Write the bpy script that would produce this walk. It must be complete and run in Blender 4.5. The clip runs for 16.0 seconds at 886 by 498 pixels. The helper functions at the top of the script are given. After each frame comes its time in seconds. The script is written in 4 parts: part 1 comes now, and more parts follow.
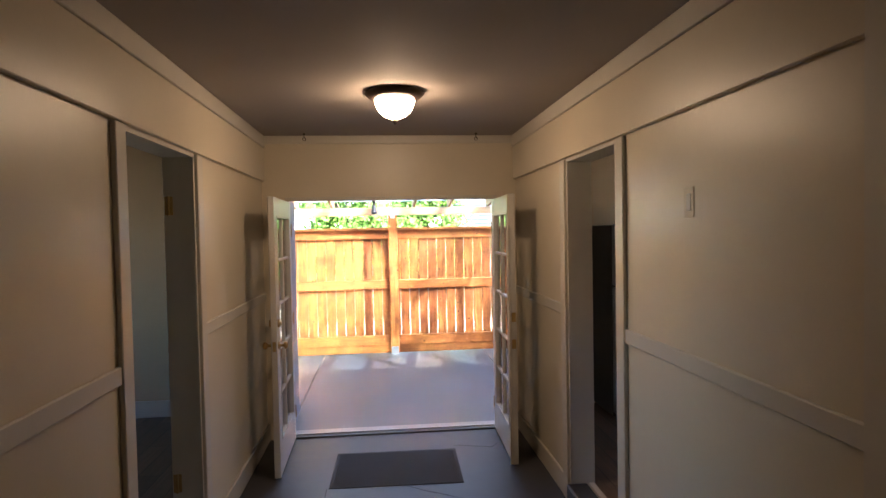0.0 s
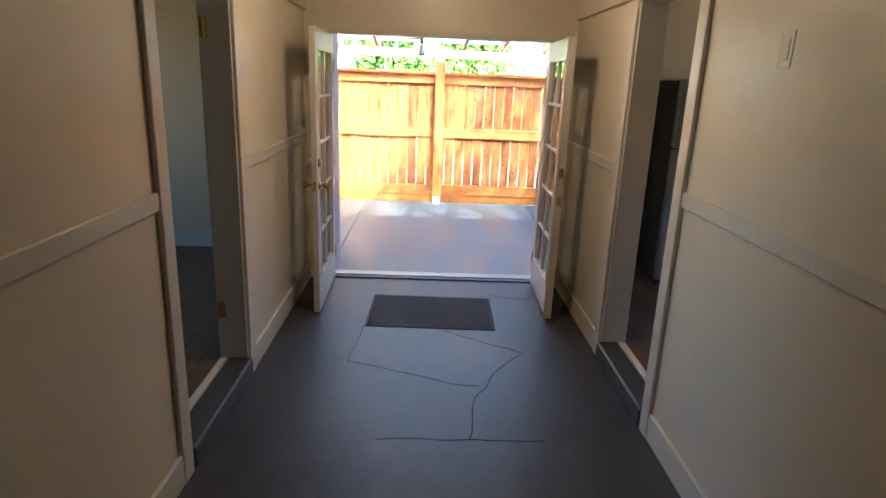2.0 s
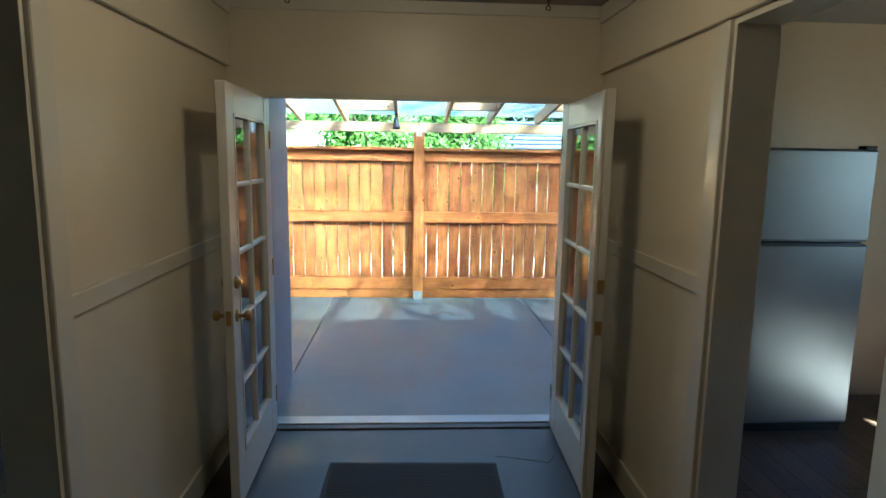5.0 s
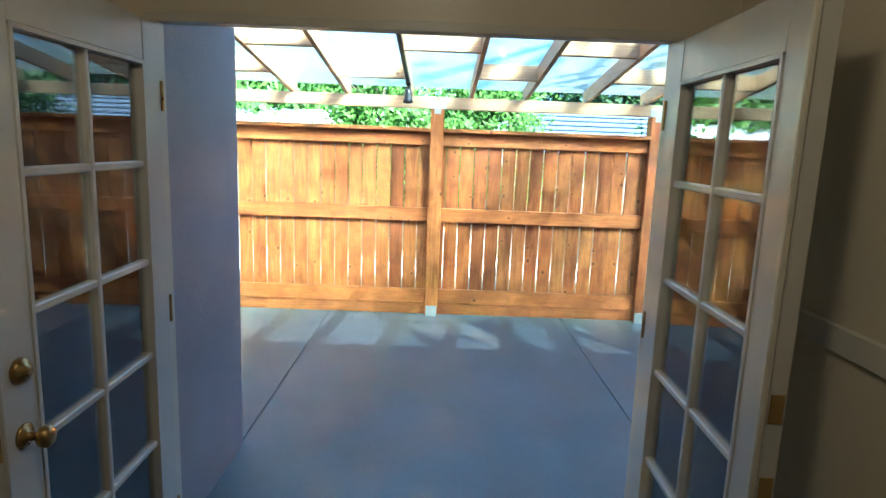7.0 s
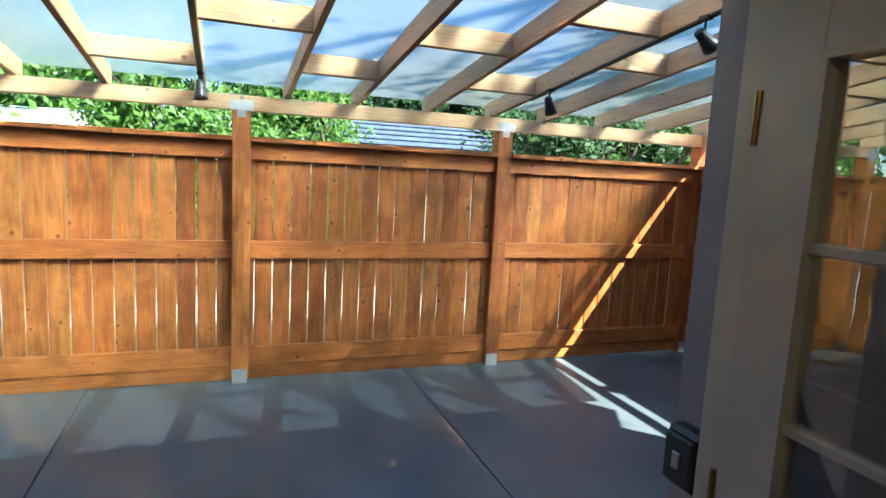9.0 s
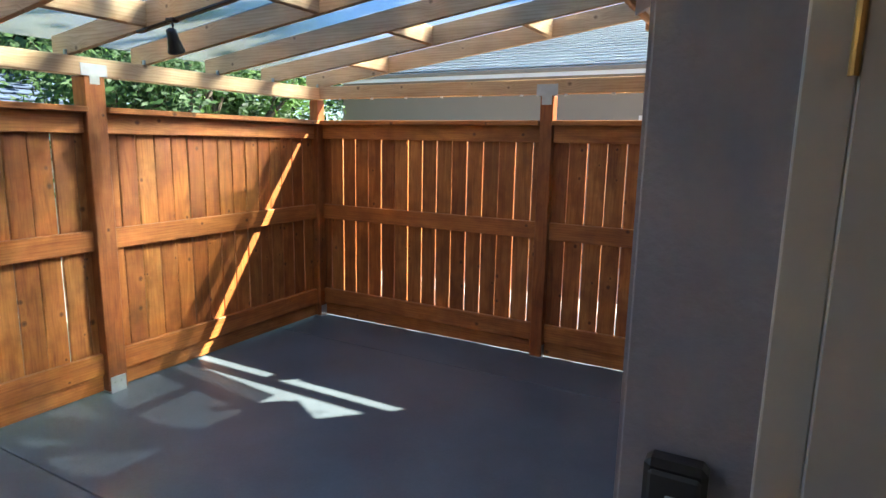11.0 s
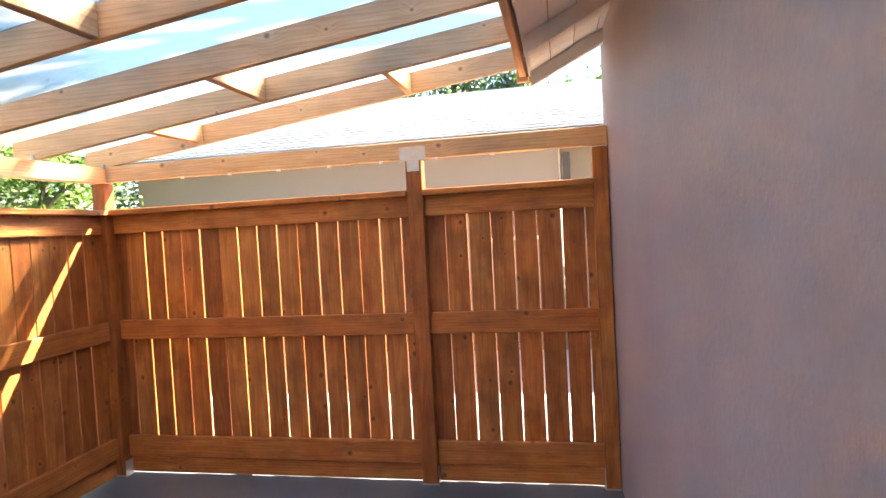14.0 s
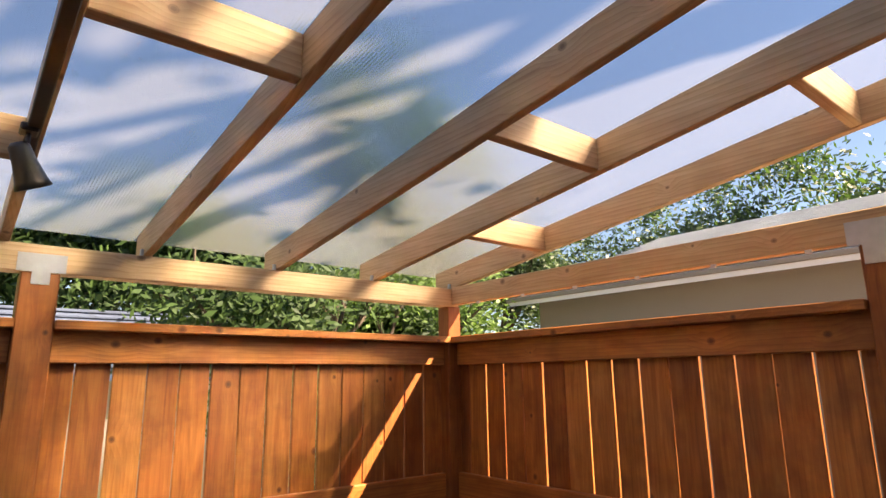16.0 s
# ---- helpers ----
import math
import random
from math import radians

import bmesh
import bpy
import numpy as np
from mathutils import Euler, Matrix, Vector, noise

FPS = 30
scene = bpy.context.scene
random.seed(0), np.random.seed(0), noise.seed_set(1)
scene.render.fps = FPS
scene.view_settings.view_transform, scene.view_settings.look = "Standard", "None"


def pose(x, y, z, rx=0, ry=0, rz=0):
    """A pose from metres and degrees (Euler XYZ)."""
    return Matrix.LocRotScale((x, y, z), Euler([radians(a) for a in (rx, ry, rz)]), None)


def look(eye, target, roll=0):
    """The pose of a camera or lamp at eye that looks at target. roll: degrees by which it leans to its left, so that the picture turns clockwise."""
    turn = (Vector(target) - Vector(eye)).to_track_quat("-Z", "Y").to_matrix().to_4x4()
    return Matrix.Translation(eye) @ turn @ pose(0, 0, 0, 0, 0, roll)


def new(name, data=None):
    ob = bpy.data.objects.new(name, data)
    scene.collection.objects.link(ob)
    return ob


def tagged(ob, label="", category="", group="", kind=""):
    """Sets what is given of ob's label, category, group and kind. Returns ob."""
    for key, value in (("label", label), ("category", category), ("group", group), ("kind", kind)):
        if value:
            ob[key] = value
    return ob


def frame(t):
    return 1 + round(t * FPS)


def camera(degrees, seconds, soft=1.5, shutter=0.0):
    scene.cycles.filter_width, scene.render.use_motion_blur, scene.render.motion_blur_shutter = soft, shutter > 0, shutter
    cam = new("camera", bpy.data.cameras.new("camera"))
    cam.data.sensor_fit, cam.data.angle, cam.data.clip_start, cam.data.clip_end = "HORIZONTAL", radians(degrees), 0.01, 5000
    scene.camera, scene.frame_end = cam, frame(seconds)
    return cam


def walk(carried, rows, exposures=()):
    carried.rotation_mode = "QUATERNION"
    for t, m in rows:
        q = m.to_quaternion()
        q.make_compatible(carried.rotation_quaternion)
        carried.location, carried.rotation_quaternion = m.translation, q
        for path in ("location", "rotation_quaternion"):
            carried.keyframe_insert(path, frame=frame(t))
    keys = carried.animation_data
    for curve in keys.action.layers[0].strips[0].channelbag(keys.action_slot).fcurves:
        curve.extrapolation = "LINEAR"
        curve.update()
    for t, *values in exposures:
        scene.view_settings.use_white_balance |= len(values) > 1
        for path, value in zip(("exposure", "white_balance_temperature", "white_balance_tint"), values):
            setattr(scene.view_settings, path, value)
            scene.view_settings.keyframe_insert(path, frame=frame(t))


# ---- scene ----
cam = camera(73.2, 16.0)
PATH = [
    (0, (-0.084, -0.042, 1.767), (0.114, 1.947, 1.707), -1.1),
    (0.5, (-0.055, -0.031, 1.772), (0.134, 1.959, 1.725), -0.5),
    (1, (-0.034, -0.001, 1.773), (0.037, 1.984, 1.538), 0.1),
    (1.5, (-0.04, 0.031, 1.748), (-0.029, 1.99, 1.343), 1.5),
    (2, (-0.082, 0.102, 1.72), (-0.022, 2.026, 1.176), 2.3),
    (2.5, (-0.096, 0.224, 1.698), (0.078, 2.099, 1.023), 2.5),
    (3, (-0.075, 0.413, 1.706), (0.127, 2.279, 1.015), 3.3),
    (3.5, (-0.048, 0.627, 1.73), (0.094, 2.57, 1.278), 2.9),
    (4, (-0.053, 0.896, 1.729), (0.058, 2.861, 1.372), 2.5),
    (4.2, (-0.056, 1.023, 1.725), (0.072, 3.0, 1.446), 1.4),
    (6.3, (0.034, 2.545, 1.683), (0.138, 4.511, 1.334), 0.8),
    (6.5, (0.05, 2.708, 1.667), (0.154, 4.675, 1.318), 1.0),
    (7, (0.093, 3.04, 1.67), (0.116, 5.01, 1.328), 2.2),
    (7.5, (0.063, 3.337, 1.673), (0.178, 5.306, 1.34), 1.6),
    (8, (0.029, 3.643, 1.678), (0.41, 5.588, 1.406), 2.3),
    (8.5, (-0.004, 3.987, 1.677), (0.47, 5.911, 1.404), 0.8),
    (9, (-0.072, 4.278, 1.675), (0.622, 6.135, 1.408), 3.1),
    (9.5, (-0.143, 4.513, 1.674), (0.938, 6.177, 1.425), -1.5),
    (10, (-0.102, 4.825, 1.664), (1.249, 6.265, 1.348), 0.9),
    (10.2, (-0.09, 4.921, 1.66), (1.338, 6.28, 1.322), 1.3),
    (12.3, (-0.151, 5.59, 1.649), (1.773, 6.043, 1.343), -0.3),
    (12.5, (-0.09, 5.634, 1.646), (1.826, 6.112, 1.331), -0.0),
    (13, (0.134, 5.721, 1.625), (2.028, 6.28, 1.308), -0.0),
    (13.2, (0.229, 5.764, 1.615), (2.098, 6.437, 1.385), 0.0),
    (13.5, (0.385, 5.829, 1.597), (2.317, 6.321, 1.435), -2.2),
    (14, (0.681, 5.907, 1.593), (2.641, 6.298, 1.517), -3.1),
    (14.5, (1.013, 6.01, 1.621), (2.894, 6.686, 1.696), -3.8),
    (15, (1.356, 6.137, 1.626), (3.161, 6.966, 1.862), -3.6),
    (15.5, (1.717, 6.213, 1.619), (3.403, 7.23, 1.974), -5.3),
    (16, (2.005, 6.218, 1.589), (3.246, 7.729, 2.011), -0.7),
]
EXPOSURES = [(0.0, 4.4, 6200, 11), (1.0, 4.28, 6050, 9), (2.7, 5.15, 5600, -1), (3.5, 5.0, 5300, -8), (4.2, 4.08, 5150, -14), (6.3, 3.67, 4950, -14), (7.0, 3.65, 5000, -14),
             (8.0, 3.0, 5300, -8), (9.0, 2.6, 5700, -4), (10.2, 2.46, 5800, -3), (12.3, 3.4, 7100, 9), (13.2, 3.82, 7500, 13), (15.0, 3.22, 8500, 17), (16.0, 2.3, 9000, 20)]
walk(cam, [(t, look(eye, target, roll)) for t, eye, target, roll in PATH], EXPOSURES)

SUN, SKY, LAMP_GLOW = 5.0, 0.050, 3.6

# ---- world, sun, sky ----
SUN_WAY = Vector((-0.70, 0.72, -1.0)).normalized()      # the way the sunlight travels
world = bpy.data.worlds.new("sky_world")
scene.world = world
world.use_nodes = True
wn = world.node_tree.nodes
wn.clear()
w_out, w_bg, w_sky = wn.new("ShaderNodeOutputWorld"), wn.new("ShaderNodeBackground"), wn.new("ShaderNodeTexSky")
w_sky.sky_type, w_sky.sun_disc = "NISHITA", False
w_sky.sun_elevation, w_sky.sun_rotation = math.asin(-SUN_WAY.z), math.atan2(-SUN_WAY.x, -SUN_WAY.y)
w_sky.air_density, w_sky.dust_density, w_sky.ozone_density = 1.0, 0.1, 6.0
w_bg.inputs["Strength"].default_value = SKY
world.node_tree.links.new(w_sky.outputs[0], w_bg.inputs[0])
world.node_tree.links.new(w_bg.outputs[0], w_out.inputs[0])

sun = new("sun", bpy.data.lights.new("sun", "SUN"))
sun.data.energy, sun.data.angle, sun.data.color = SUN, radians(0.5), (1.0, 0.93, 0.82)
sun.matrix_world = Matrix.Translation((8, -8, 14)) @ SUN_WAY.to_track_quat("-Z", "Y").to_matrix().to_4x4()


# ---- materials ----
def ramp_of(nt, fac, stops):
    r = nt.nodes.new("ShaderNodeValToRGB")
    while len(r.color_ramp.elements) < len(stops):
        r.color_ramp.elements.new(0.5)
    for e, (p, c) in zip(r.color_ramp.elements, stops):
        e.position, e.color = p, (*c, 1)
    nt.links.new(fac, r.inputs[0])
    return r.outputs[0]


def noise_of(nt, vec, scale, detail=5.0, rough=0.6, stretch=(1, 1, 1), turn=(0, 0, 0), distort=0.0):
    m = nt.nodes.new("ShaderNodeMapping")
    m.inputs["Scale"].default_value = stretch
    m.inputs["Rotation"].default_value = turn
    nt.links.new(vec, m.inputs[0])
    n = nt.nodes.new("ShaderNodeTexNoise")
    n.inputs["Scale"].default_value, n.inputs["Detail"].default_value = scale, detail
    n.inputs["Roughness"].default_value, n.inputs["Distortion"].default_value = rough, distort
    nt.links.new(m.outputs[0], n.inputs[0])
    return n.outputs[0]


def mix_of(nt, fac, a, b, mode="MIX"):
    m = nt.nodes.new("ShaderNodeMix")
    m.data_type, m.blend_type = "RGBA", mode
    for sock, v in ((m.inputs[0], fac), (m.inputs[6], a), (m.inputs[7], b)):
        if isinstance(v, (int, float)):
            sock.default_value = v
        elif isinstance(v, tuple):
            sock.default_value = (*v, 1)
        else:
            nt.links.new(v, sock)
    return m.outputs[2]


def math_of(nt, op, a, b=0.0):
    m = nt.nodes.new("ShaderNodeMath")
    m.operation = op
    for sock, v in ((m.inputs[0], a), (m.inputs[1], b)):
        if isinstance(v, (int, float)):
            sock.default_value = v
        else:
            nt.links.new(v, sock)
    return m.outputs[0]


def base_mat(name):
    m = bpy.data.materials.new(name)
    m.use_nodes = True
    nt = m.node_tree
    b = nt.nodes["Principled BSDF"]
    co = nt.nodes.new("ShaderNodeTexCoord").outputs["Object"]
    return m, nt, b, co


def add_bump(nt, b, height, strength, dist=0.01):
    bu = nt.nodes.new("ShaderNodeBump")
    bu.inputs["Strength"].default_value, bu.inputs["Distance"].default_value = strength, dist
    nt.links.new(height, bu.inputs["Height"])
    nt.links.new(bu.outputs[0], b.inputs["Normal"])


def surface(name, c, var=0.12, rough=0.5, grain=40.0, blot=1.6, bump=0.08, metal=0.0, spec=0.5):
    """Paint, plaster, concrete, metal: one colour with grain, blotches and fine relief."""
    m, nt, b, co = base_mat(name)
    dark = tuple(x * (1 - var) for x in c)
    light = tuple(min(1.0, x * (1 + var)) for x in c)
    big, fine = noise_of(nt, co, blot, 4), noise_of(nt, co, grain, 6)
    colr = ramp_of(nt, big, [(0.3, dark), (0.7, light)])
    colr = mix_of(nt, var, colr, ramp_of(nt, fine, [(0.3, tuple(x * 0.6 for x in c)), (0.7, light)]))
    nt.links.new(colr, b.inputs["Base Color"])
    rr = math_of(nt, "ADD", math_of(nt, "MULTIPLY", big, 0.25), rough - 0.12)
    nt.links.new(rr, b.inputs["Roughness"])
    b.inputs["Metallic"].default_value = metal
    b.inputs["Specular IOR Level"].default_value = spec
    if bump:
        add_bump(nt, b, fine, bump)
    return m


def timber(name, dark, mid, light, axis, rough=0.6, rand=0.25, bump=0.25, stain=0.35, ring=0.34):
    """Sawn softwood with grain along an axis, knots and stains; each piece has its own tone."""
    m, nt, b, co = base_mat(name)
    info = nt.nodes.new("ShaderNodeObjectInfo")
    shift = nt.nodes.new("ShaderNodeVectorMath")
    shift.operation = "MULTIPLY_ADD"
    comb = nt.nodes.new("ShaderNodeCombineXYZ")
    for i in range(3):
        nt.links.new(info.outputs["Random"], comb.inputs[i])
    nt.links.new(comb.outputs[0], shift.inputs[0])
    shift.inputs[1].default_value = (37.0, 51.0, 23.0)
    nt.links.new(co, shift.inputs[2])
    v = shift.outputs[0]
    k = "xyz".index(axis)
    st = [1.0, 1.0, 1.0]
    st[k] = 0.06
    grain = noise_of(nt, v, 70, 6, 0.6, tuple(st), distort=0.4)
    st[k] = 0.13
    bands = noise_of(nt, v, 16, 3, 0.5, tuple(st), distort=1.2)
    big = noise_of(nt, v, 4.5, 4, 0.6)
    # face coordinates: u across the piece, w along it
    sp, flat = nt.nodes.new("ShaderNodeSeparateXYZ"), nt.nodes.new("ShaderNodeCombineXYZ")
    nt.links.new(v, sp.inputs[0])
    o1, o2 = [i for i in range(3) if i != k]
    across = math_of(nt, "ADD", sp.outputs[o1], sp.outputs[o2])
    nt.links.new(across, flat.inputs[0])
    nt.links.new(math_of(nt, "MULTIPLY", sp.outputs[k], 0.85), flat.inputs[1])
    vor = nt.nodes.new("ShaderNodeTexVoronoi")
    vor.voronoi_dimensions = "2D"
    vor.inputs["Scale"].default_value = 6.0
    nt.links.new(flat.outputs[0], vor.inputs["Vector"])
    pick = nt.nodes.new("ShaderNodeSeparateColor")
    nt.links.new(vor.outputs["Color"], pick.inputs[0])
    has = math_of(nt, "GREATER_THAN", pick.outputs[0], 0.74)
    size = math_of(nt, "ADD", math_of(nt, "MULTIPLY", pick.outputs[1], 0.9), 0.55)
    dist = math_of(nt, "DIVIDE", vor.outputs["Distance"], size)
    knot = math_of(nt, "MULTIPLY", has, ramp_of(nt, dist, [(0.03, (1, 1, 1)), (0.045, (0.55, 0.55, 0.55)), (0.058, (0.7, 0.7, 0.7)), (0.072, (0.1, 0.1, 0.1)), (0.10, (0, 0, 0))]))
    halo = math_of(nt, "MULTIPLY", has, ramp_of(nt, dist, [(0.06, (0, 0, 0)), (0.09, (1, 1, 1)), (0.22, (0, 0, 0))]))
    # growth rings cut lengthways, bending round the knots
    ringv = nt.nodes.new("ShaderNodeCombineXYZ")
    bend = math_of(nt, "MULTIPLY", ramp_of(nt, dist, [(0.0, (1, 1, 1)), (0.45, (0, 0, 0))]), 0.035)
    nt.links.new(math_of(nt, "ADD", across, math_of(nt, "MULTIPLY", bend, has)), ringv.inputs[0])
    nt.links.new(math_of(nt, "MULTIPLY", sp.outputs[k], 0.05), ringv.inputs[1])
    rings = nt.nodes.new("ShaderNodeTexWave")
    rings.wave_type, rings.bands_direction, rings.wave_profile = "BANDS", "X", "SAW"
    for key, val in (("Scale", 16.0), ("Distortion", 5.0), ("Detail", 2.0), ("Detail Scale", 1.4)):
        rings.inputs[key].default_value = val
    nt.links.new(ringv.outputs[0], rings.inputs[0])
    colr = ramp_of(nt, bands, [(0.25, dark), (0.5, mid), (0.75, light)])
    colr = mix_of(nt, 0.1 + ring * 0.8, colr, ramp_of(nt, grain, [(0.36, dark), (0.6, light)]))
    colr = mix_of(nt, ring, colr, ramp_of(nt, rings.outputs[1], [(0.1, light), (0.7, mid), (0.95, dark)]))
    colr = mix_of(nt, math_of(nt, "MULTIPLY", halo, 0.35), colr, light)
    colr = mix_of(nt, math_of(nt, "MULTIPLY", ramp_of(nt, big, [(0.46, (0, 0, 0)), (0.68, (1, 1, 1))]), stain), colr, dark)
    colr = mix_of(nt, math_of(nt, "MULTIPLY", knot, 0.8), colr, tuple(x * 0.35 for x in dark))
    tone = ramp_of(nt, info.outputs["Random"], [(0.0, (1 - rand, 1 - rand * 1.25, 1 - rand * 1.35)), (0.35, (1.0, 0.94, 0.9)), (0.65, (1 - rand * 0.5,) * 3), (1.0, (1 + rand * 0.25, 1 + rand * 0.5, 1 + rand * 0.8))])
    colr = mix_of(nt, 1.0, colr, tone, "MULTIPLY")
    nt.links.new(colr, b.inputs["Base Color"])
    b.inputs["Roughness"].default_value = rough
    add_bump(nt, b, grain, bump, 0.004)
    return m


def glassy(name, tint, gloss_rough=0.02, clear=0.9):
    """A thin pane: mostly clear, with the sheen of a mirror at a slant."""
    m, nt, b, co = base_mat(name)
    nt.nodes.remove(b)
    tr, gl = nt.nodes.new("ShaderNodeBsdfTransparent"), nt.nodes.new("ShaderNodeBsdfGlossy")
    tr.inputs[0].default_value = (*tint, 1)
    gl.inputs["Roughness"].default_value = gloss_rough
    fr = nt.nodes.new("ShaderNodeFresnel")
    fr.inputs[0].default_value = 1.5
    fac = math_of(nt, "ADD", fr.outputs[0], 1.0 - clear)
    mx = nt.nodes.new("ShaderNodeMixShader")
    nt.links.new(fac, mx.inputs[0])
    nt.links.new(tr.outputs[0], mx.inputs[1])
    nt.links.new(gl.outputs[0], mx.inputs[2])
    nt.links.new(mx.outputs[0], nt.nodes["Material Output"].inputs[0])
    return m


def twinwall(name):
    """Ribbed translucent roof sheet: part clear, part blurred, with dust on it."""
    m, nt, b, co = base_mat(name)
    nt.nodes.remove(b)
    tr, rf = nt.nodes.new("ShaderNodeBsdfTransparent"), nt.nodes.new("ShaderNodeBsdfRefraction")
    tl, gl = nt.nodes.new("ShaderNodeBsdfTranslucent"), nt.nodes.new("ShaderNodeBsdfGlossy")
    tr.inputs[0].default_value = (0.87, 0.95, 1.0, 1)
    rf.inputs["Color"].default_value = (0.87, 0.95, 1.0, 1)
    rf.inputs["Roughness"].default_value, rf.inputs["IOR"].default_value = 0.2, 1.14
    tl.inputs[0].default_value = (0.85, 0.86, 0.85, 1)
    gl.inputs["Roughness"].default_value = 0.12
    wave = nt.nodes.new("ShaderNodeTexWave")
    wave.wave_type, wave.bands_direction = "BANDS", "X"
    wave.inputs["Scale"].default_value = 28.0
    nt.links.new(co, wave.inputs[0])
    bu = nt.nodes.new("ShaderNodeBump")
    bu.inputs["Strength"].default_value, bu.inputs["Distance"].default_value = 0.35, 0.004
    nt.links.new(wave.outputs[1], bu.inputs["Height"])
    nt.links.new(bu.outputs[0], rf.inputs["Normal"])
    nt.links.new(bu.outputs[0], gl.inputs["Normal"])
    dirt = ramp_of(nt, noise_of(nt, co, 1.6, 6, 0.65), [(0.30, (0, 0, 0)), (0.80, (1, 1, 1))])
    ribs = ramp_of(nt, wave.outputs[1], [(0.2, (0.0, 0.0, 0.0)), (0.9, (1, 1, 1))])
    m1, m2, m3 = (nt.nodes.new("ShaderNodeMixShader") for _ in range(3))
    nt.links.new(math_of(nt, "ADD", math_of(nt, "MULTIPLY", ribs, 0.03), 0.90), m1.inputs[0])
    nt.links.new(tr.outputs[0], m1.inputs[1])
    nt.links.new(rf.outputs[0], m1.inputs[2])
    nt.links.new(math_of(nt, "ADD", math_of(nt, "MULTIPLY", dirt, 0.02), 0.075), m2.inputs[0])
    nt.links.new(m1.outputs[0], m2.inputs[1])
    nt.links.new(tl.outputs[0], m2.inputs[2])
    fr = nt.nodes.new("ShaderNodeFresnel")
    fr.inputs[0].default_value = 1.25
    nt.links.new(fr.outputs[0], m3.inputs[0])
    nt.links.new(m2.outputs[0], m3.inputs[1])
    nt.links.new(gl.outputs[0], m3.inputs[2])
    nt.links.new(m3.outputs[0], nt.nodes["Material Output"].inputs[0])
    return m


def planks_mat(name):
    m, nt, b, co = base_mat(name)
    br = nt.nodes.new("ShaderNodeTexBrick")
    mp = nt.nodes.new("ShaderNodeMapping")
    mp.inputs["Rotation"].default_value = (0, 0, radians(90))
    nt.links.new(co, mp.inputs[0])
    nt.links.new(mp.outputs[0], br.inputs[0])
    br.inputs["Color1"].default_value, br.inputs["Color2"].default_value = (0.10, 0.064, 0.040, 1), (0.16, 0.105, 0.068, 1)
    br.inputs["Mortar"].default_value = (0.02, 0.016, 0.014, 1)
    br.inputs["Scale"].default_value, br.inputs["Mortar Size"].default_value = 1.0, 0.003
    br.inputs["Brick Width"].default_value, br.inputs["Row Height"].default_value = 1.2, 0.15
    grain = noise_of(nt, co, 40, 5, 0.6, (1, 0.07, 1))
    nt.links.new(mix_of(nt, 0.6, br.outputs[0], ramp_of(nt, grain, [(0.3, (0.45, 0.45, 0.45)), (0.7, (1.2, 1.2, 1.2))]), "MULTIPLY"), b.inputs["Base Color"])
    b.inputs["Roughness"].default_value = 0.4
    add_bump(nt, b, grain, 0.1, 0.003)
    return m


def slate_floor(name):
    m, nt, b, co = base_mat(name)
    big, mid_n, fine = noise_of(nt, co, 1.3, 5, 0.6), noise_of(nt, co, 7, 6, 0.65, distort=0.8), noise_of(nt, co, 90, 4)
    colr = ramp_of(nt, big, [(0.3, (0.028, 0.028, 0.034)), (0.7, (0.052, 0.052, 0.06))])
    colr = mix_of(nt, 0.45, colr, ramp_of(nt, mid_n, [(0.35, (0.02, 0.02, 0.024)), (0.7, (0.07, 0.07, 0.08))]))
    nt.links.new(colr, b.inputs["Base Color"])
    nt.links.new(math_of(nt, "ADD", math_of(nt, "MULTIPLY", mid_n, 0.3), 0.28), b.inputs["Roughness"])
    add_bump(nt, b, math_of(nt, "ADD", mid_n, math_of(nt, "MULTIPLY", fine, 0.15)), 0.12, 0.01)
    return m


def leaf_mat(name, c, c2):
    m, nt, b, co = base_mat(name)
    geo = nt.nodes.new("ShaderNodeNewGeometry")
    colr = ramp_of(nt, geo.outputs["Random Per Island"], [(0.0, c), (1.0, c2)])
    nt.links.new(colr, b.inputs["Base Color"])
    b.inputs["Roughness"].default_value = 0.5
    tl = nt.nodes.new("ShaderNodeBsdfTranslucent")
    nt.links.new(mix_of(nt, 1.0, colr, (1.6, 1.7, 0.8), "MULTIPLY"), tl.inputs[0])
    mx = nt.nodes.new("ShaderNodeMixShader")
    mx.inputs[0].default_value = 0.35
    nt.links.new(b.outputs[0], mx.inputs[1])
    nt.links.new(tl.outputs[0], mx.inputs[2])
    nt.links.new(mx.outputs[0], nt.nodes["Material Output"].inputs[0])
    return m


def glow(name, c, strength):
    m, nt, b, co = base_mat(name)
    b.inputs["Base Color"].default_value = (0.9, 0.88, 0.82, 1)
    b.inputs["Roughness"].default_value = 0.3
    fine = noise_of(nt, co, 25, 3)
    nt.links.new(mix_of(nt, 0.15, c, ramp_of(nt, fine, [(0.3, tuple(x * 0.7 for x in c)), (0.7, c)])), b.inputs["Emission Color"])
    b.inputs["Emission Strength"].default_value = strength
    return m


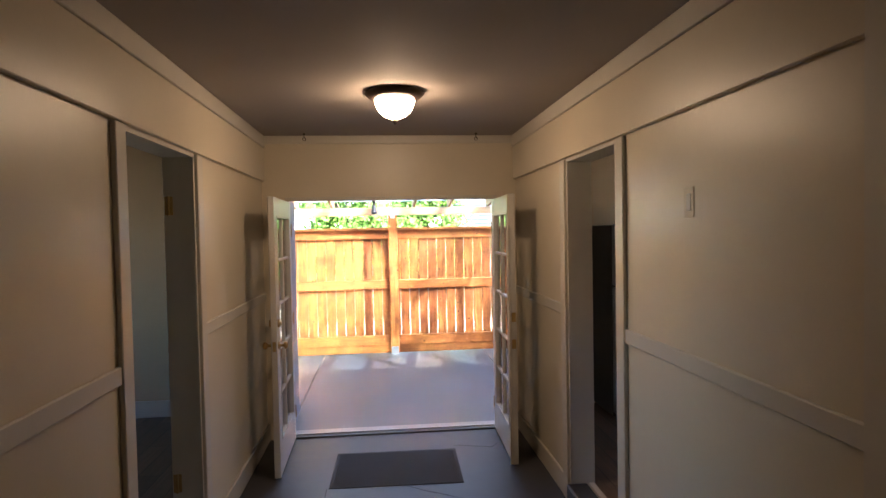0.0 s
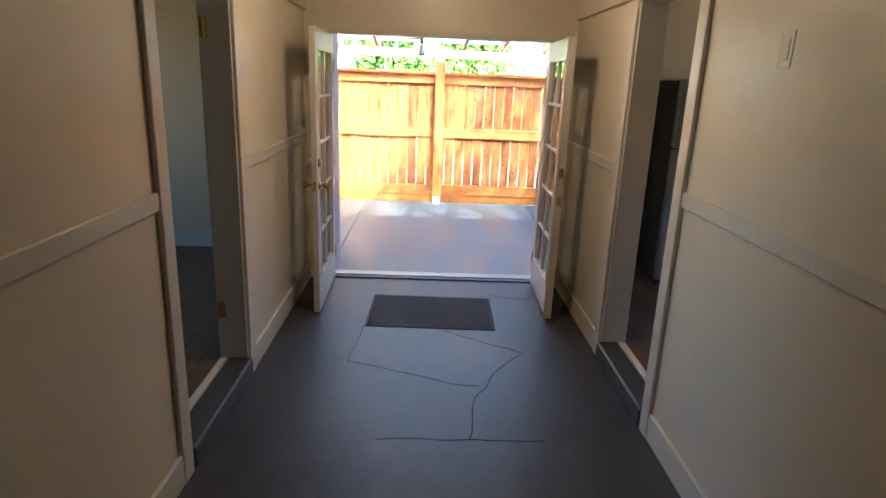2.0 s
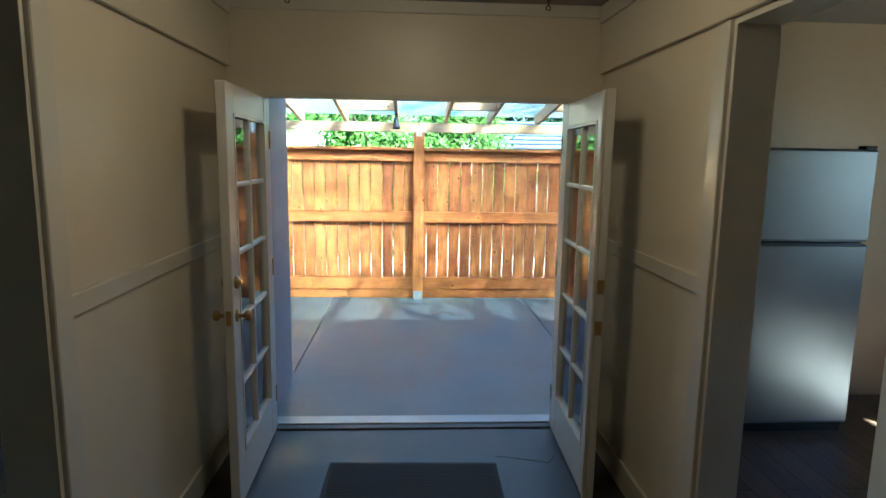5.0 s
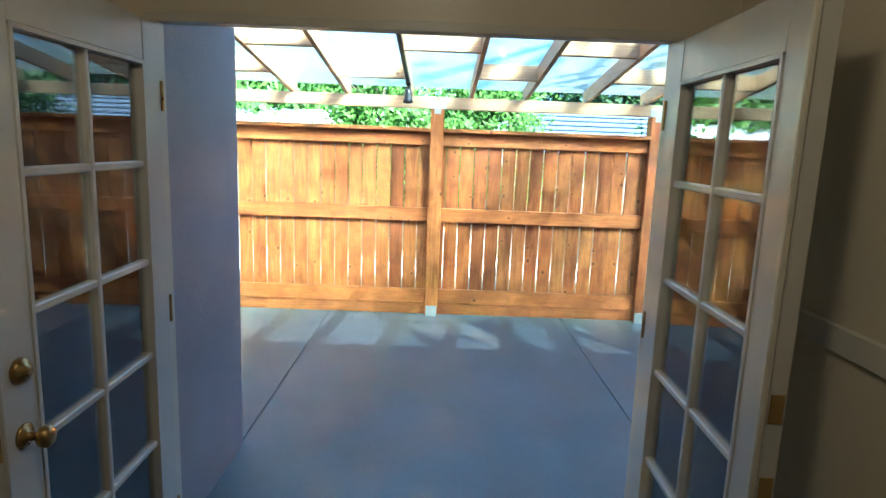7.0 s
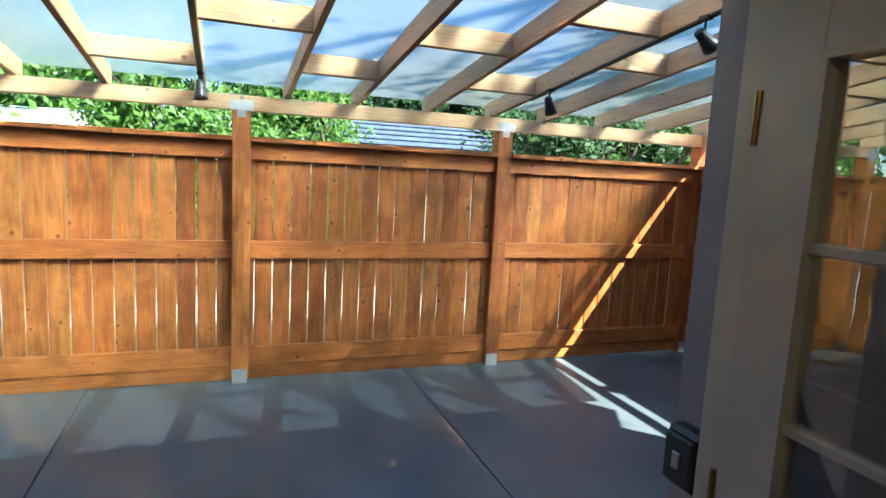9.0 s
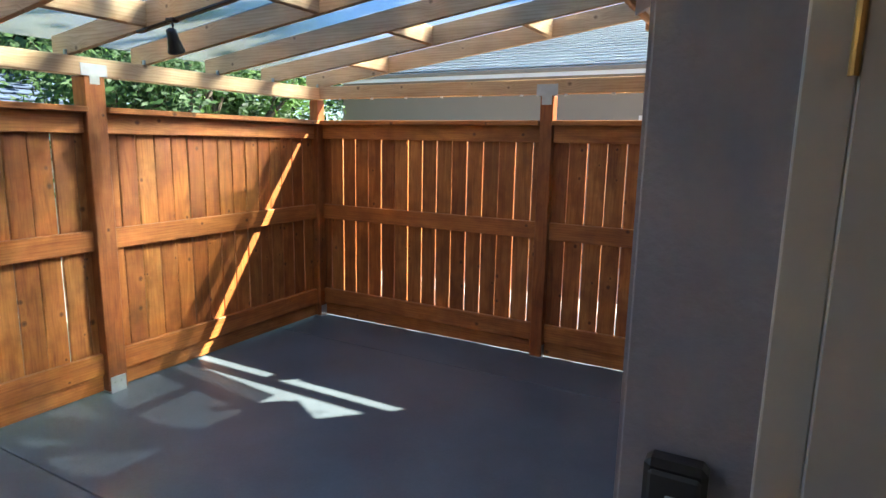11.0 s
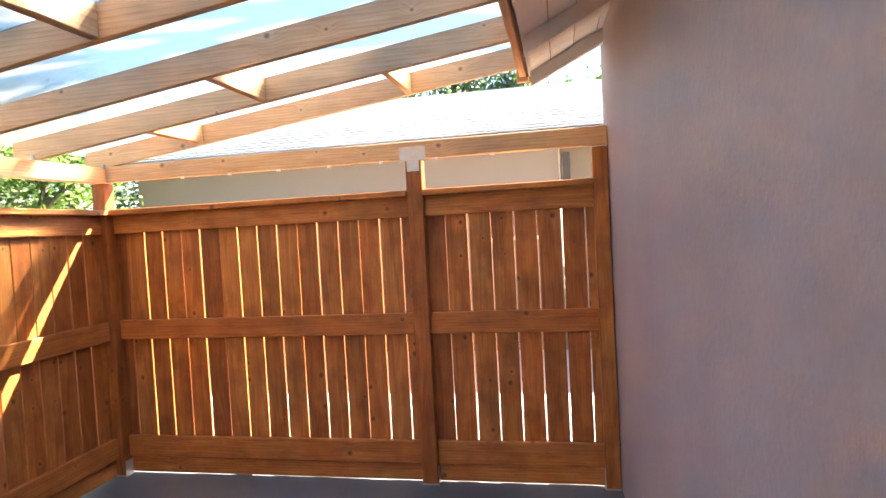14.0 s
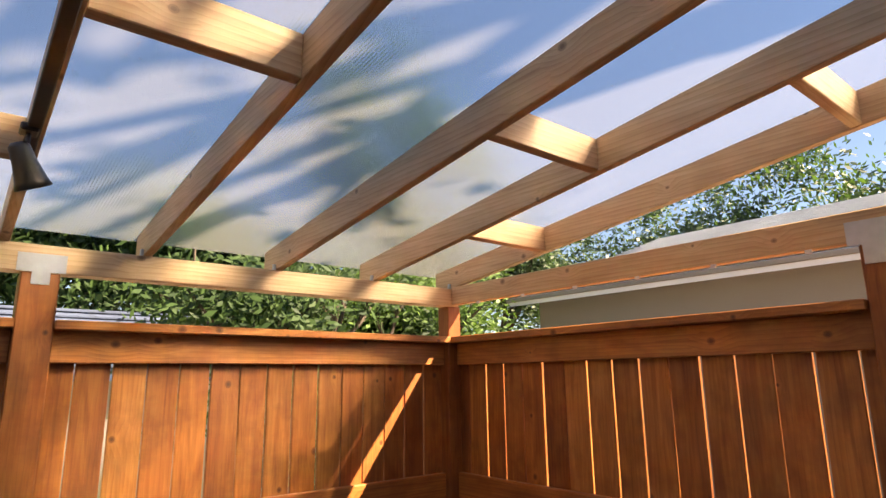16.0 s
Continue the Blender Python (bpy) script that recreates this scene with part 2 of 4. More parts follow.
WALL = surface("wall_paint", (0.66, 0.59, 0.46), 0.05, 0.34, 60, 1.2, 0.05)
TRIM = surface("trim_paint", (0.61, 0.575, 0.50), 0.05, 0.33, 80, 2.0, 0.04)
DOORW = surface("door_paint", (0.57, 0.55, 0.51), 0.05, 0.32, 80, 2.0, 0.04)
# pale ceiling paint with its shade put into the colour: darker than the walls
CEIL = surface("shaded_ceiling_paint", (0.40, 0.36, 0.32), 0.05, 0.8, 50, 1.0, 0.05, 0.0, 0.15)
SLATE = slate_floor("dark_slate_floor")
CRACK = surface("floor_joint", (0.012, 0.012, 0.013), 0.1, 0.8)
RUBBER = surface("mat_rubber", (0.022, 0.02, 0.022), 0.2, 0.75, 160, 6, 0.5)
PLANK = planks_mat("dark_plank_floor")
STUCCO = surface("stucco_paint", (0.325, 0.295, 0.315), 0.13, 0.55, 45, 2.2, 0.3)
CONCRETE = surface("patio_concrete", (0.110, 0.132, 0.148), 0.26, 0.38, 85, 1.6, 0.1)
SEDARK, SEMID, SELIGHT = (0.215, 0.056, 0.010), (0.47, 0.145, 0.027), (0.66, 0.255, 0.062)
CEDAR_Z = timber("stained_fence_upright", SEDARK, SEMID, SELIGHT, "z", 0.55, 0.38, 0.2, 0.6, 0.14)
CEDAR_X = timber("stained_fence_rail", SEDARK, SEMID, SELIGHT, "x", 0.55, 0.2, 0.2, 0.45, 0.26)
CEDAR_Y = timber("stained_fence_side_rail", SEDARK, SEMID, SELIGHT, "y", 0.55, 0.2, 0.2, 0.45, 0.26)
FIRD, FIRM, FIRL = (0.42, 0.23, 0.10), (0.62, 0.39, 0.20), (0.75, 0.54, 0.31)
FIR_X = timber("raw_fir_beam", FIRD, FIRM, FIRL, "x", 0.6, 0.12, 0.2, 0.2)
FIR_Y = timber("raw_fir_rafter", FIRD, FIRM, FIRL, "y", 0.6, 0.14, 0.2, 0.2)
GALV = surface("galvanised_steel", (0.55, 0.57, 0.58), 0.15, 0.45, 30, 8, 0.05, 0.6)
BLACK = surface("black_enamel", (0.015, 0.015, 0.016), 0.1, 0.35)
BRASS = surface("aged_brass", (0.42, 0.28, 0.11), 0.2, 0.3, 60, 8, 0.03, 0.9)
BRONZE = surface("oiled_bronze", (0.055, 0.035, 0.022), 0.2, 0.35, 60, 8, 0.03, 0.6)
STEEL = surface("fridge_steel", (0.25, 0.26, 0.28), 0.05, 0.34, 120, 2, 0.02, 0.75)
FSIDE = surface("fridge_side", (0.035, 0.033, 0.034), 0.1, 0.5)
ALU = surface("threshold_aluminium", (0.36, 0.36, 0.37), 0.1, 0.35, 60, 4, 0.04, 0.7)
GLASS = glassy("window_glass", (0.93, 0.96, 0.95), 0.01, 0.88)
SHEET = twinwall("twinwall_sheet")
LAMPGLASS = glow("lamp_glass", (1.0, 0.68, 0.42), LAMP_GLOW)
NBWALL = surface("neighbour_stucco", (0.26, 0.235, 0.205), 0.06, 0.7, 40, 0.7, 0.1)
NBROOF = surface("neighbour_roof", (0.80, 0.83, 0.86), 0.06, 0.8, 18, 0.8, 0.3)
WHITEP = surface("white_gloss_paint", (0.78, 0.77, 0.74), 0.05, 0.4)
DARKP = surface("dark_paint", (0.05, 0.05, 0.05), 0.1, 0.5)
BLUEROOF = surface("blue_grey_shingle", (0.06, 0.085, 0.14), 0.5, 0.7, 14, 5, 0.4)
SOIL = surface("ground_soil", (0.16, 0.13, 0.09), 0.25, 0.9, 30, 0.5, 0.4)
LEAF1 = leaf_mat("leaf_mid_green", (0.035, 0.085, 0.015), (0.11, 0.21, 0.035))
LEAF2 = leaf_mat("leaf_dark_green", (0.018, 0.045, 0.014), (0.055, 0.11, 0.03))
DRIVE = surface("pale_driveway", (0.36, 0.345, 0.32), 0.12, 0.8, 40, 0.8, 0.2)
ROOMWALL = surface("side_room_paint", (0.58, 0.45, 0.29), 0.05, 0.4, 60, 1.2, 0.05)
BARK = surface("bark", (0.10, 0.075, 0.055), 0.3, 0.9, 25, 4, 0.6)


# ---- mesh helpers ----
def box(bm, x0, x1, y0, y1, z0, z1, bevel=0.0):
    g = bmesh.ops.create_cube(bm, size=1.0)
    bmesh.ops.transform(bm, matrix=Matrix.Translation(((x0 + x1) / 2, (y0 + y1) / 2, (z0 + z1) / 2)) @ Matrix.Diagonal((x1 - x0, y1 - y0, z1 - z0, 1)), verts=g["verts"])
    if bevel:
        es = {e for v in g["verts"] for e in v.link_edges}
        bmesh.ops.bevel(bm, geom=list(es), offset=bevel, segments=1, affect="EDGES")


def cyl(bm, r1, r2, h, m, seg=16):
    bmesh.ops.create_cone(bm, cap_ends=True, segments=seg, radius1=r1, radius2=r2, depth=h, matrix=m)


def lathe(bm, prof, m, seg=24):
    rings = []
    for r, z in prof:
        rings.append([bm.verts.new(m @ Vector((r * math.cos(2 * math.pi * i / seg), r * math.sin(2 * math.pi * i / seg), z))) for i in range(seg)])
    for a, b in zip(rings, rings[1:]):
        for i in range(seg):
            bm.faces.new((a[i], a[(i + 1) % seg], b[(i + 1) % seg], b[i]))
    bm.faces.new(rings[0][::-1])
    bm.faces.new(rings[-1])


def part(name, bm, material, parent=None, label="", smooth=False, outward=True):
    me = bpy.data.meshes.new(name)
    if outward:
        bmesh.ops.recalc_face_normals(bm, faces=bm.faces)
    bm.to_mesh(me)
    bm.free()
    me.materials.append(material)
    if smooth:
        for p in me.polygons:
            p.use_smooth = True
    ob = new(name, me)
    if parent:
        ob.parent = parent
    if label:
        ob["label"] = label
    return ob


def bpart(name, dims, material, parent=None, bevel=0.003, label=""):
    bm = bmesh.new()
    box(bm, *dims, bevel)
    return part(name, bm, material, parent, label)


def boxes(name, dims, material, parent=None, bevel=0.0, label=""):
    bm = bmesh.new()
    for d in dims:
        box(bm, *d, bevel)
    return part(name, bm, material, parent, label)


def structure(ob, label="", category=""):
    return tagged(ob, label, category, "", "structure")


def thing(name, at, label, category, group=""):
    e = new(name)
    e.location = at
    e.empty_display_size = 0.1
    return tagged(e, label, category, group)


HX0, HX1, CEILZ = -1.10, 1.09, 2.60      # hall walls and ceiling
P = -0.10                                 # patio level
STEP = 0.12                               # floors of the side rooms
BY = 5.58                                 # outer face of the house, on average

# ---- the hall ----
floor = structure(boxes("floor", [(HX0, HX1, -1.6, 5.15, -0.12, 0.0)], SLATE), "dark grey slate-look hall floor with irregular joints", "floor")
structure(boxes("ceiling", [(HX0 - 0.15, HX1 + 0.15, -1.6, 5.15, CEILZ, CEILZ + 0.12)], CEIL), "painted hall ceiling, its colour darkened for shade", "ceiling")
RD0, RD1, DTOP = 2.84, 3.68, 2.21          # doorway to the kitchen
LD0, LD1 = 2.42, 3.32                      # doorway to the other room
LOW = -0.12


def hall_wall(name, xa, xb, d0, d1, label):
    structure(boxes(name, [(xa, xb, -1.6, d0, LOW, CEILZ), (xa, xb, d1, 5.15, LOW, CEILZ), (xa, xb, d0, d1, DTOP, CEILZ), (xa, xb, d0, d1, LOW, 0.0)], WALL), label, "wall")


hall_wall("wall_east", HX1, HX1 + 0.15, RD0, RD1, "cream painted hall wall with a doorway to the kitchen")
hall_wall("wall_west", HX0 - 0.15, HX0, LD0, LD1, "cream painted hall wall with a doorway to a side room")
structure(boxes("wall_south", [(HX0 - 0.15, HX1 + 0.15, -1.75, -1.6, LOW, CEILZ)], WALL), "plain cream wall closing the hall", "wall")
# wall that holds the garden doors
DX, DY = 0.912, 5.15
structure(boxes("wall_north", [(HX0 - 0.15, -DX, DY, DY + 0.05, LOW, CEILZ), (DX, HX1 + 0.15, DY, DY + 0.05, LOW, CEILZ), (-DX, DX, DY, DY + 0.05, 2.075, CEILZ)], WALL),
          "cream wall round the open garden doors", "wall")


def moulding(name, sx, runs, dims, label="", material=None):
    """Boards along the hall's side walls; dims: (depth, z0, z1)."""
    dep, z0, z1 = dims
    x = HX1 if sx > 0 else HX0
    xs = (x - dep, x) if sx > 0 else (x, x + dep)
    for y0, y1 in runs:
        structure(bpart(name, (*xs, y0, y1, z0, z1), material or TRIM, None, 0.004), label, "trim")


CW = 0.095
for sx, d0, d1 in ((1, RD0, RD1), (-1, LD0, LD1)):
    moulding("baseboard", sx, ((1.27 if sx > 0 else 1.385, d0 - CW), (d1 + CW, DY)), (0.018, 0.0, 0.145), "tall white-painted baseboard along the hall")
    moulding("chair_rail", sx, ((1.27 if sx > 0 else 1.385, d0 - CW), (d1 + CW, DY)), (0.016, 1.205, 1.275), "painted flat chair rail on the hall wall")
    moulding("frieze_board", sx, ((1.27 if sx > 0 else 1.385, DY),), (0.026, DTOP + 0.005, 2.498), "broad painted frieze board above the doorways", WALL)
    moulding("crown_trim", sx, ((1.27 if sx > 0 else 1.385, DY),), (0.036, 2.50, CEILZ - 0.002), "painted board under the ceiling")
    moulding("door_casing", sx, ((d0 - CW, d0), (d1, d1 + CW)), (0.022, 0.0, DTOP), "white-painted upright door casing")
    moulding("door_casing", sx, ((1.16, 1.27) if sx > 0 else (1.26, 1.385),), (0.040, 0.0, CEILZ - 0.002), "white-painted upright casing board")
structure(bpart("crown_trim", (HX0 + 0.03, HX1 - 0.03, DY - 0.02, DY, 2.53, CEILZ - 0.002), TRIM), "painted board under the ceiling", "trim")


def jamb(sx, d0, d1):
    x = HX1 if sx > 0 else HX0 - 0.15
    lining = structure(boxes("door_jamb", [(x - 0.004, x + 0.154, d0, d0 + 0.02, STEP, DTOP), (x - 0.004, x + 0.154, d1 - 0.02, d1, STEP, DTOP), (x - 0.004, x + 0.154, d0 + 0.02, d1 - 0.02, DTOP - 0.02, DTOP)], TRIM), "white-painted lining of an open doorway", "trim")
    xs = (x - 0.03, x + 0.11) if sx > 0 else (x + 0.04, x + 0.18)
    structure(bpart("door_sill", (*xs, d0 + 0.001, d1 - 0.001, 0.0, STEP - 0.004), SLATE, None, 0.01), "dark raised doorway sill with worn edges", "trim")
    xs = (x + 0.11, x + 0.15) if sx > 0 else (x, x + 0.04)
    structure(bpart("sill_strip", (*xs, d0 + 0.02, d1 - 0.02, 0.0, STEP + 0.004), TRIM, None, 0.004), "pale wooden strip at the edge of the plank floor", "trim")
    return lining


jamb(1, RD0, RD1)
west_jamb = jamb(-1, LD0, LD1)


def hinge(at, owner):
    h = part("hinge", bmesh.new(), BRASS, owner, "old brass hinge left on the jamb")
    bm = bmesh.new()
    box(bm, at[0] - 0.022, at[0] + 0.022, at[1] - 0.003, at[1], at[2] - 0.05, at[2] + 0.05, 0.001)
    cyl(bm, 0.007, 0.007, 0.105, Matrix.Translation((at[0], at[1] - 0.006, at[2])), 10)
    bm.to_mesh(h.data)
    bm.free()
    for dx, dz in ((-0.014, -0.03), (0.014, 0.03), (-0.014, 0.03), (0.014, -0.03)):
        bm = bmesh.new()
        cyl(bm, 0.005, 0.005, 0.003, pose(at[0] + dx, at[1] - 0.004, at[2] + dz, 90), 8)
        part("screw", bm, BRASS, h)


hinge((HX0 - 0.128, LD1 - 0.02, 0.42), west_jamb)
hinge((HX0 - 0.128, LD1 - 0.02, 1.93), west_jamb)


def joint(points):
    """A thin dark joint drawn over the floor as a narrow wandering strip."""
    me_bm = bmesh.new()
    pts = [Vector((x, y, 0.0)) for x, y in points]
    fine = []
    for a, b in zip(pts, pts[1:]):
        n = max(2, int((b - a).length / 0.04))
        for i in range(n):
            p = a.lerp(b, i / n)
            fine.append(p + Vector((noise.noise(p * 6.0) * 0.02, noise.noise(p * 6.0 + Vector((9, 0, 0))) * 0.02, 0)))
    fine.append(pts[-1])
    pairs = []
    for i, p in enumerate(fine):
        d = (fine[min(i + 1, len(fine) - 1)] - fine[max(i - 1, 0)]).normalized()
        w = Vector((-d.y, d.x, 0)) * (0.0026 + 0.0018 * noise.noise(p * 20))
        pairs.append((me_bm.verts.new(p - w + Vector((0, 0, 0.001))), me_bm.verts.new(p + Vector((0, 0, 0.0022))), me_bm.verts.new(p + w + Vector((0, 0, 0.001)))))
    for a, b in zip(pairs, pairs[1:]):
        me_bm.faces.new((a[0], a[1], b[1], b[0]))
        me_bm.faces.new((a[1], a[2], b[2], b[1]))
    part("joint", me_bm, CRACK, floor)


for line in (((-0.54, 3.53), (-0.3, 3.44), (0.15, 3.26), (0.26, 3.25)), ((0.58, 3.71), (0.37, 3.42), (0.23, 3.11), (0.17, 2.71)),
             ((-0.3, 2.69), (-0.1, 2.70), (0.55, 2.70)), ((0.02, 4.06), (0.57, 3.71)), ((-0.506, 4.07), (-0.54, 3.53)),
             ((0.46, 4.79), (0.76, 4.72), (0.82, 4.80))):
    joint(line)

# ceiling lamp
lamp = thing("ceiling_lamp", (0.0, 3.54, CEILZ), "lit flush ceiling lamp with bronze rim and frosted glass", "lamp")
bm = bmesh.new()
lathe(bm, [(0.175, 0.0), (0.178, -0.012), (0.165, -0.03), (0.145, -0.042), (0.120, -0.048)], Matrix.Identity(4), 32)
part("rim", bm, BRONZE, lamp, "dark bronze rim", True)
bm = bmesh.new()
lathe(bm, [(0.118, -0.04), (0.117, -0.070), (0.102, -0.108), (0.068, -0.142), (0.028, -0.160), (0.008, -0.164)], Matrix.Identity(4), 32)
part("shade", bm, LAMPGLASS, lamp, "glowing frosted glass bowl", True)
bm = bmesh.new()
lathe(bm, [(0.006, -0.16), (0.014, -0.168), (0.016, -0.178), (0.007, -0.186), (0.003, -0.194)], Matrix.Identity(4), 14)
part("finial", bm, BRONZE, lamp, "", True)


def ceiling_hook(x, y):
    h = thing("ceiling_hook", (x, y, CEILZ), "small dark metal hook screwed into the ceiling", "hook", "ceiling hooks")
    bm = bmesh.new()
    cyl(bm, 0.01, 0.006, 0.012, Matrix.Translation((0, 0, -0.006)), 10)
    cyl(bm, 0.0035, 0.0035, 0.03, Matrix.Translation((0, 0, -0.025)), 8)
    part("shank", bm, BRONZE, h)
    bm = bmesh.new()
    for i in range(9):
        a = radians(-60 + i * 35)
        cyl(bm, 0.0035, 0.0035, 0.012, Matrix.Translation((0.012 * math.cos(a), 0, -0.05 + 0.012 * math.sin(a))) @ pose(0, 0, 0, 0, -math.degrees(a), 0), 6)
    part("loop", bm, BRONZE, h)


ceiling_hook(-0.72, 5.02)
ceiling_hook(0.72, 5.02)

# door mat
mat_ob = thing("door_mat", (-0.02, 4.40, 0.0), "dark rubber-backed door mat lying flat", "door mat")
mat_ob.rotation_euler = (0, 0, radians(-1.4))
bpart("border", (-0.47, 0.47, -0.325, 0.325, 0.0005, 0.006), RUBBER, mat_ob, 0.002)
bm = bmesh.new()
for i in range(44):
    y = -0.30 + i * 0.6 / 43
    box(bm, -0.445, 0.445, y - 0.0048, y + 0.0048, 0.005, 0.0072)
tagged(part("ribbed_surface", bm, RUBBER, mat_ob), kind="stuff")

# light switch
sw = thing("light_switch", (HX1, 2.15, 1.86), "cream rocker light switch on the wall", "switch")
bpart("plate", (-0.003, 0, -0.037, 0.037, -0.06, 0.06), WALL, sw, 0.0025)
bpart("rocker", (-0.005, -0.002, -0.017, 0.017, -0.034, 0.034), DOORW, sw, 0.002)


# ---- garden doors ----
def garden_door(name, hinge_at, turn, mirror, label):
    """A leaf 0.86 wide with two by five panes, hinged at its local origin and reaching along +x."""
    W, T, H, z0 = 0.862, 0.044, 2.02, 0.016
    d = thing(name, hinge_at, label, "door", "pair of garden doors")
    d.rotation_euler = (0, 0, radians(turn))
    st, top, bot = 0.118, 0.135, 0.245
    ys = (0, T) if not mirror else (-T, 0)
    bm = bmesh.new()
    box(bm, 0, st, *ys, z0, z0 + H, 0.003)
    part("hinge_stile", bm, DOORW, d)
    bm = bmesh.new()
    box(bm, W - st, W, *ys, z0, z0 + H, 0.003)
    part("lock_stile", bm, DOORW, d)
    bpart("top_rail", (st, W - st, ys[0] + 0.001, ys[1] - 0.001, z0 + H - top, z0 + H), DOORW, d)
    bpart("bottom_rail", (st, W - st, ys[0] + 0.001, ys[1] - 0.001, z0, z0 + bot), DOORW, d)
    gx0, gx1, gz0, gz1 = st, W - st, z0 + bot, z0 + H - top
    yc = (ys[0] + ys[1]) / 2
    boxes("glazing_bead", [(gx0, gx0 + 0.012, ys[0] - 0.004, ys[1] + 0.004, gz0, gz1), (gx1 - 0.012, gx1, ys[0] - 0.004, ys[1] + 0.004, gz0, gz1),
                           (gx0, gx1, ys[0] - 0.004, ys[1] + 0.004, gz0, gz0 + 0.012), (gx0, gx1, ys[0] - 0.004, ys[1] + 0.004, gz1 - 0.012, gz1)], DOORW, d)
    xm = (gx0 + gx1) / 2
    bpart("muntin", (xm - 0.011, xm + 0.011, yc - 0.017, yc + 0.017, gz0, gz1), DOORW, d, 0.004)
    for i in range(1, 5):
        z = gz0 + (gz1 - gz0) * i / 5
        bpart("muntin", (gx0, gx1, yc - 0.015, yc + 0.015, z - 0.011, z + 0.011), DOORW, d, 0.004)
    for i in range(5):
        za, zb = gz0 + (gz1 - gz0) * i / 5, gz0 + (gz1 - gz0) * (i + 1) / 5
        for xa, xb in ((gx0, xm), (xm, gx1)):
            pane = bpart("pane", (xa + 0.004, xb - 0.004, yc - 0.002, yc + 0.002, za + 0.004, zb - 0.004), GLASS, d, 0)
            pane.visible_shadow = False
    return d, W, ys


left_door, W, ys = garden_door("garden_door", (-DX + 0.045, DY - 0.005, 0.0), -89.0, True, "open white garden door with ten panes and brass knob")
right_door, W, ys2 = garden_door("garden_door", (DX - 0.045, DY - 0.005, 0.0), -91.8, False, "open white garden door with ten panes and flush plates")


def knob(d, x, z, ys):
    for side, s in ((ys[0], -1), (ys[1], 1)):
        bm = bmesh.new()
        lathe(bm, [(0.03, 0.0), (0.031, 0.004), (0.026, 0.008), (0.011, 0.010), (0.010, 0.032), (0.021, 0.038), (0.027, 0.048), (0.025, 0.060), (0.014, 0.067), (0.003, 0.068)], pose(x, side, z, 90 if s < 0 else -90), 20)
        part("door_knob", bm, BRASS, d, "round aged brass knob", True)


knob(left_door, W - 0.06, 0.965, ys)
bm = bmesh.new()
lathe(bm, [(0.031, 0.0), (0.032, 0.006), (0.026, 0.016), (0.014, 0.018), (0.012, 0.026), (0.002, 0.027)], pose(W - 0.06, ys[1], 1.125, -90), 20)
part("deadbolt", bm, BRASS, left_door, "round brass deadbolt", True)
bm = bmesh.new()
lathe(bm, [(0.031, 0.0), (0.032, 0.006), (0.026, 0.016), (0.014, 0.018), (0.002, 0.019)], pose(W - 0.06, ys[0], 1.125, 90), 20)
part("deadbolt", bm, BRASS, left_door, "round brass deadbolt", True)
bpart("latch_plate", (W, W + 0.002, ys[0] + 0.010, ys[1] - 0.010, 0.93, 1.0), BRASS, left_door, 0)
for z in (0.92, 1.12):
    bpart("strike_plate", (W, W + 0.003, ys2[0] + 0.006, ys2[1] - 0.006, z - 0.035, z + 0.035), BRASS, right_door, 0.001, "worn brass strike plate")
bpart("astragal", (W - 0.012, W + 0.006, ys2[0] - 0.016, ys2[0], 0.02, 2.03), TRIM, right_door, 0.003, "narrow upright closing strip")
for d, yy in ((left_door, ys), (right_door, ys2)):
    for z in (0.25, 1.05, 1.80):
        bm = bmesh.new()
        cyl(bm, 0.007, 0.007, 0.10, Matrix.Translation((-0.006, yy[0] if d is right_door else yy[1], z)), 10)
        part("door_hinge", bm, BRASS, d)

structure(boxes("door_frame", [(-DX, -DX + 0.035, DY - 0.005, DY + 0.06, 0.0, 2.075), (DX - 0.035, DX, DY - 0.005, DY + 0.06, 0.0, 2.075), (-DX, DX, DY - 0.006, DY + 0.062, 2.045, 2.078)], TRIM, None, 0.003),
          "white-painted frame of the garden doors", "door frame")
structure(boxes("door_threshold", [(-1.0, 1.0, DY + 0.06, DY + 0.17, -0.1, 0.020)], ALU, None, 0.004), "worn metal door threshold", "threshold")
structure(boxes("door_sill", [(-DX, DX, DY, DY + 0.058, -0.1, 0.012)], DARKP, None, 0.004), "dark strip along the inside of the door threshold", "threshold")

# ---- kitchen, seen through the doorway ----
KX0 = HX1 + 0.15
structure(boxes("floor_kitchen", [(KX0, 4.2, 1.2, 5.38, 0.0, STEP)], PLANK), "dark brown plank kitchen floor", "floor")
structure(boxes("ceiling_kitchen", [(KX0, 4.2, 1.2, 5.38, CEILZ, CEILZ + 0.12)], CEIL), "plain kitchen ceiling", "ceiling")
structure(boxes("wall_kitchen_south", [(KX0, 4.2, 1.1, 1.2, 0.0, CEILZ)], ROOMWALL), "plain cream kitchen wall", "wall")
structure(boxes("wall_kitchen_east", [(4.2, 4.3, 1.1, 2.2, 0.0, CEILZ), (4.2, 4.3, 3.6, 5.39, 0.0, CEILZ), (4.2, 4.3, 2.2, 3.6, 0.0, 1.1), (4.2, 4.3, 2.2, 3.6, 2.2, CEILZ)], ROOMWALL), "cream kitchen wall with a window opening", "wall")
structure(boxes("wall_kitchen_north", [(KX0, 4.3, 5.375, 5.395, 0.0, CEILZ)], ROOMWALL), "plain cream kitchen wall behind the fridge", "wall")


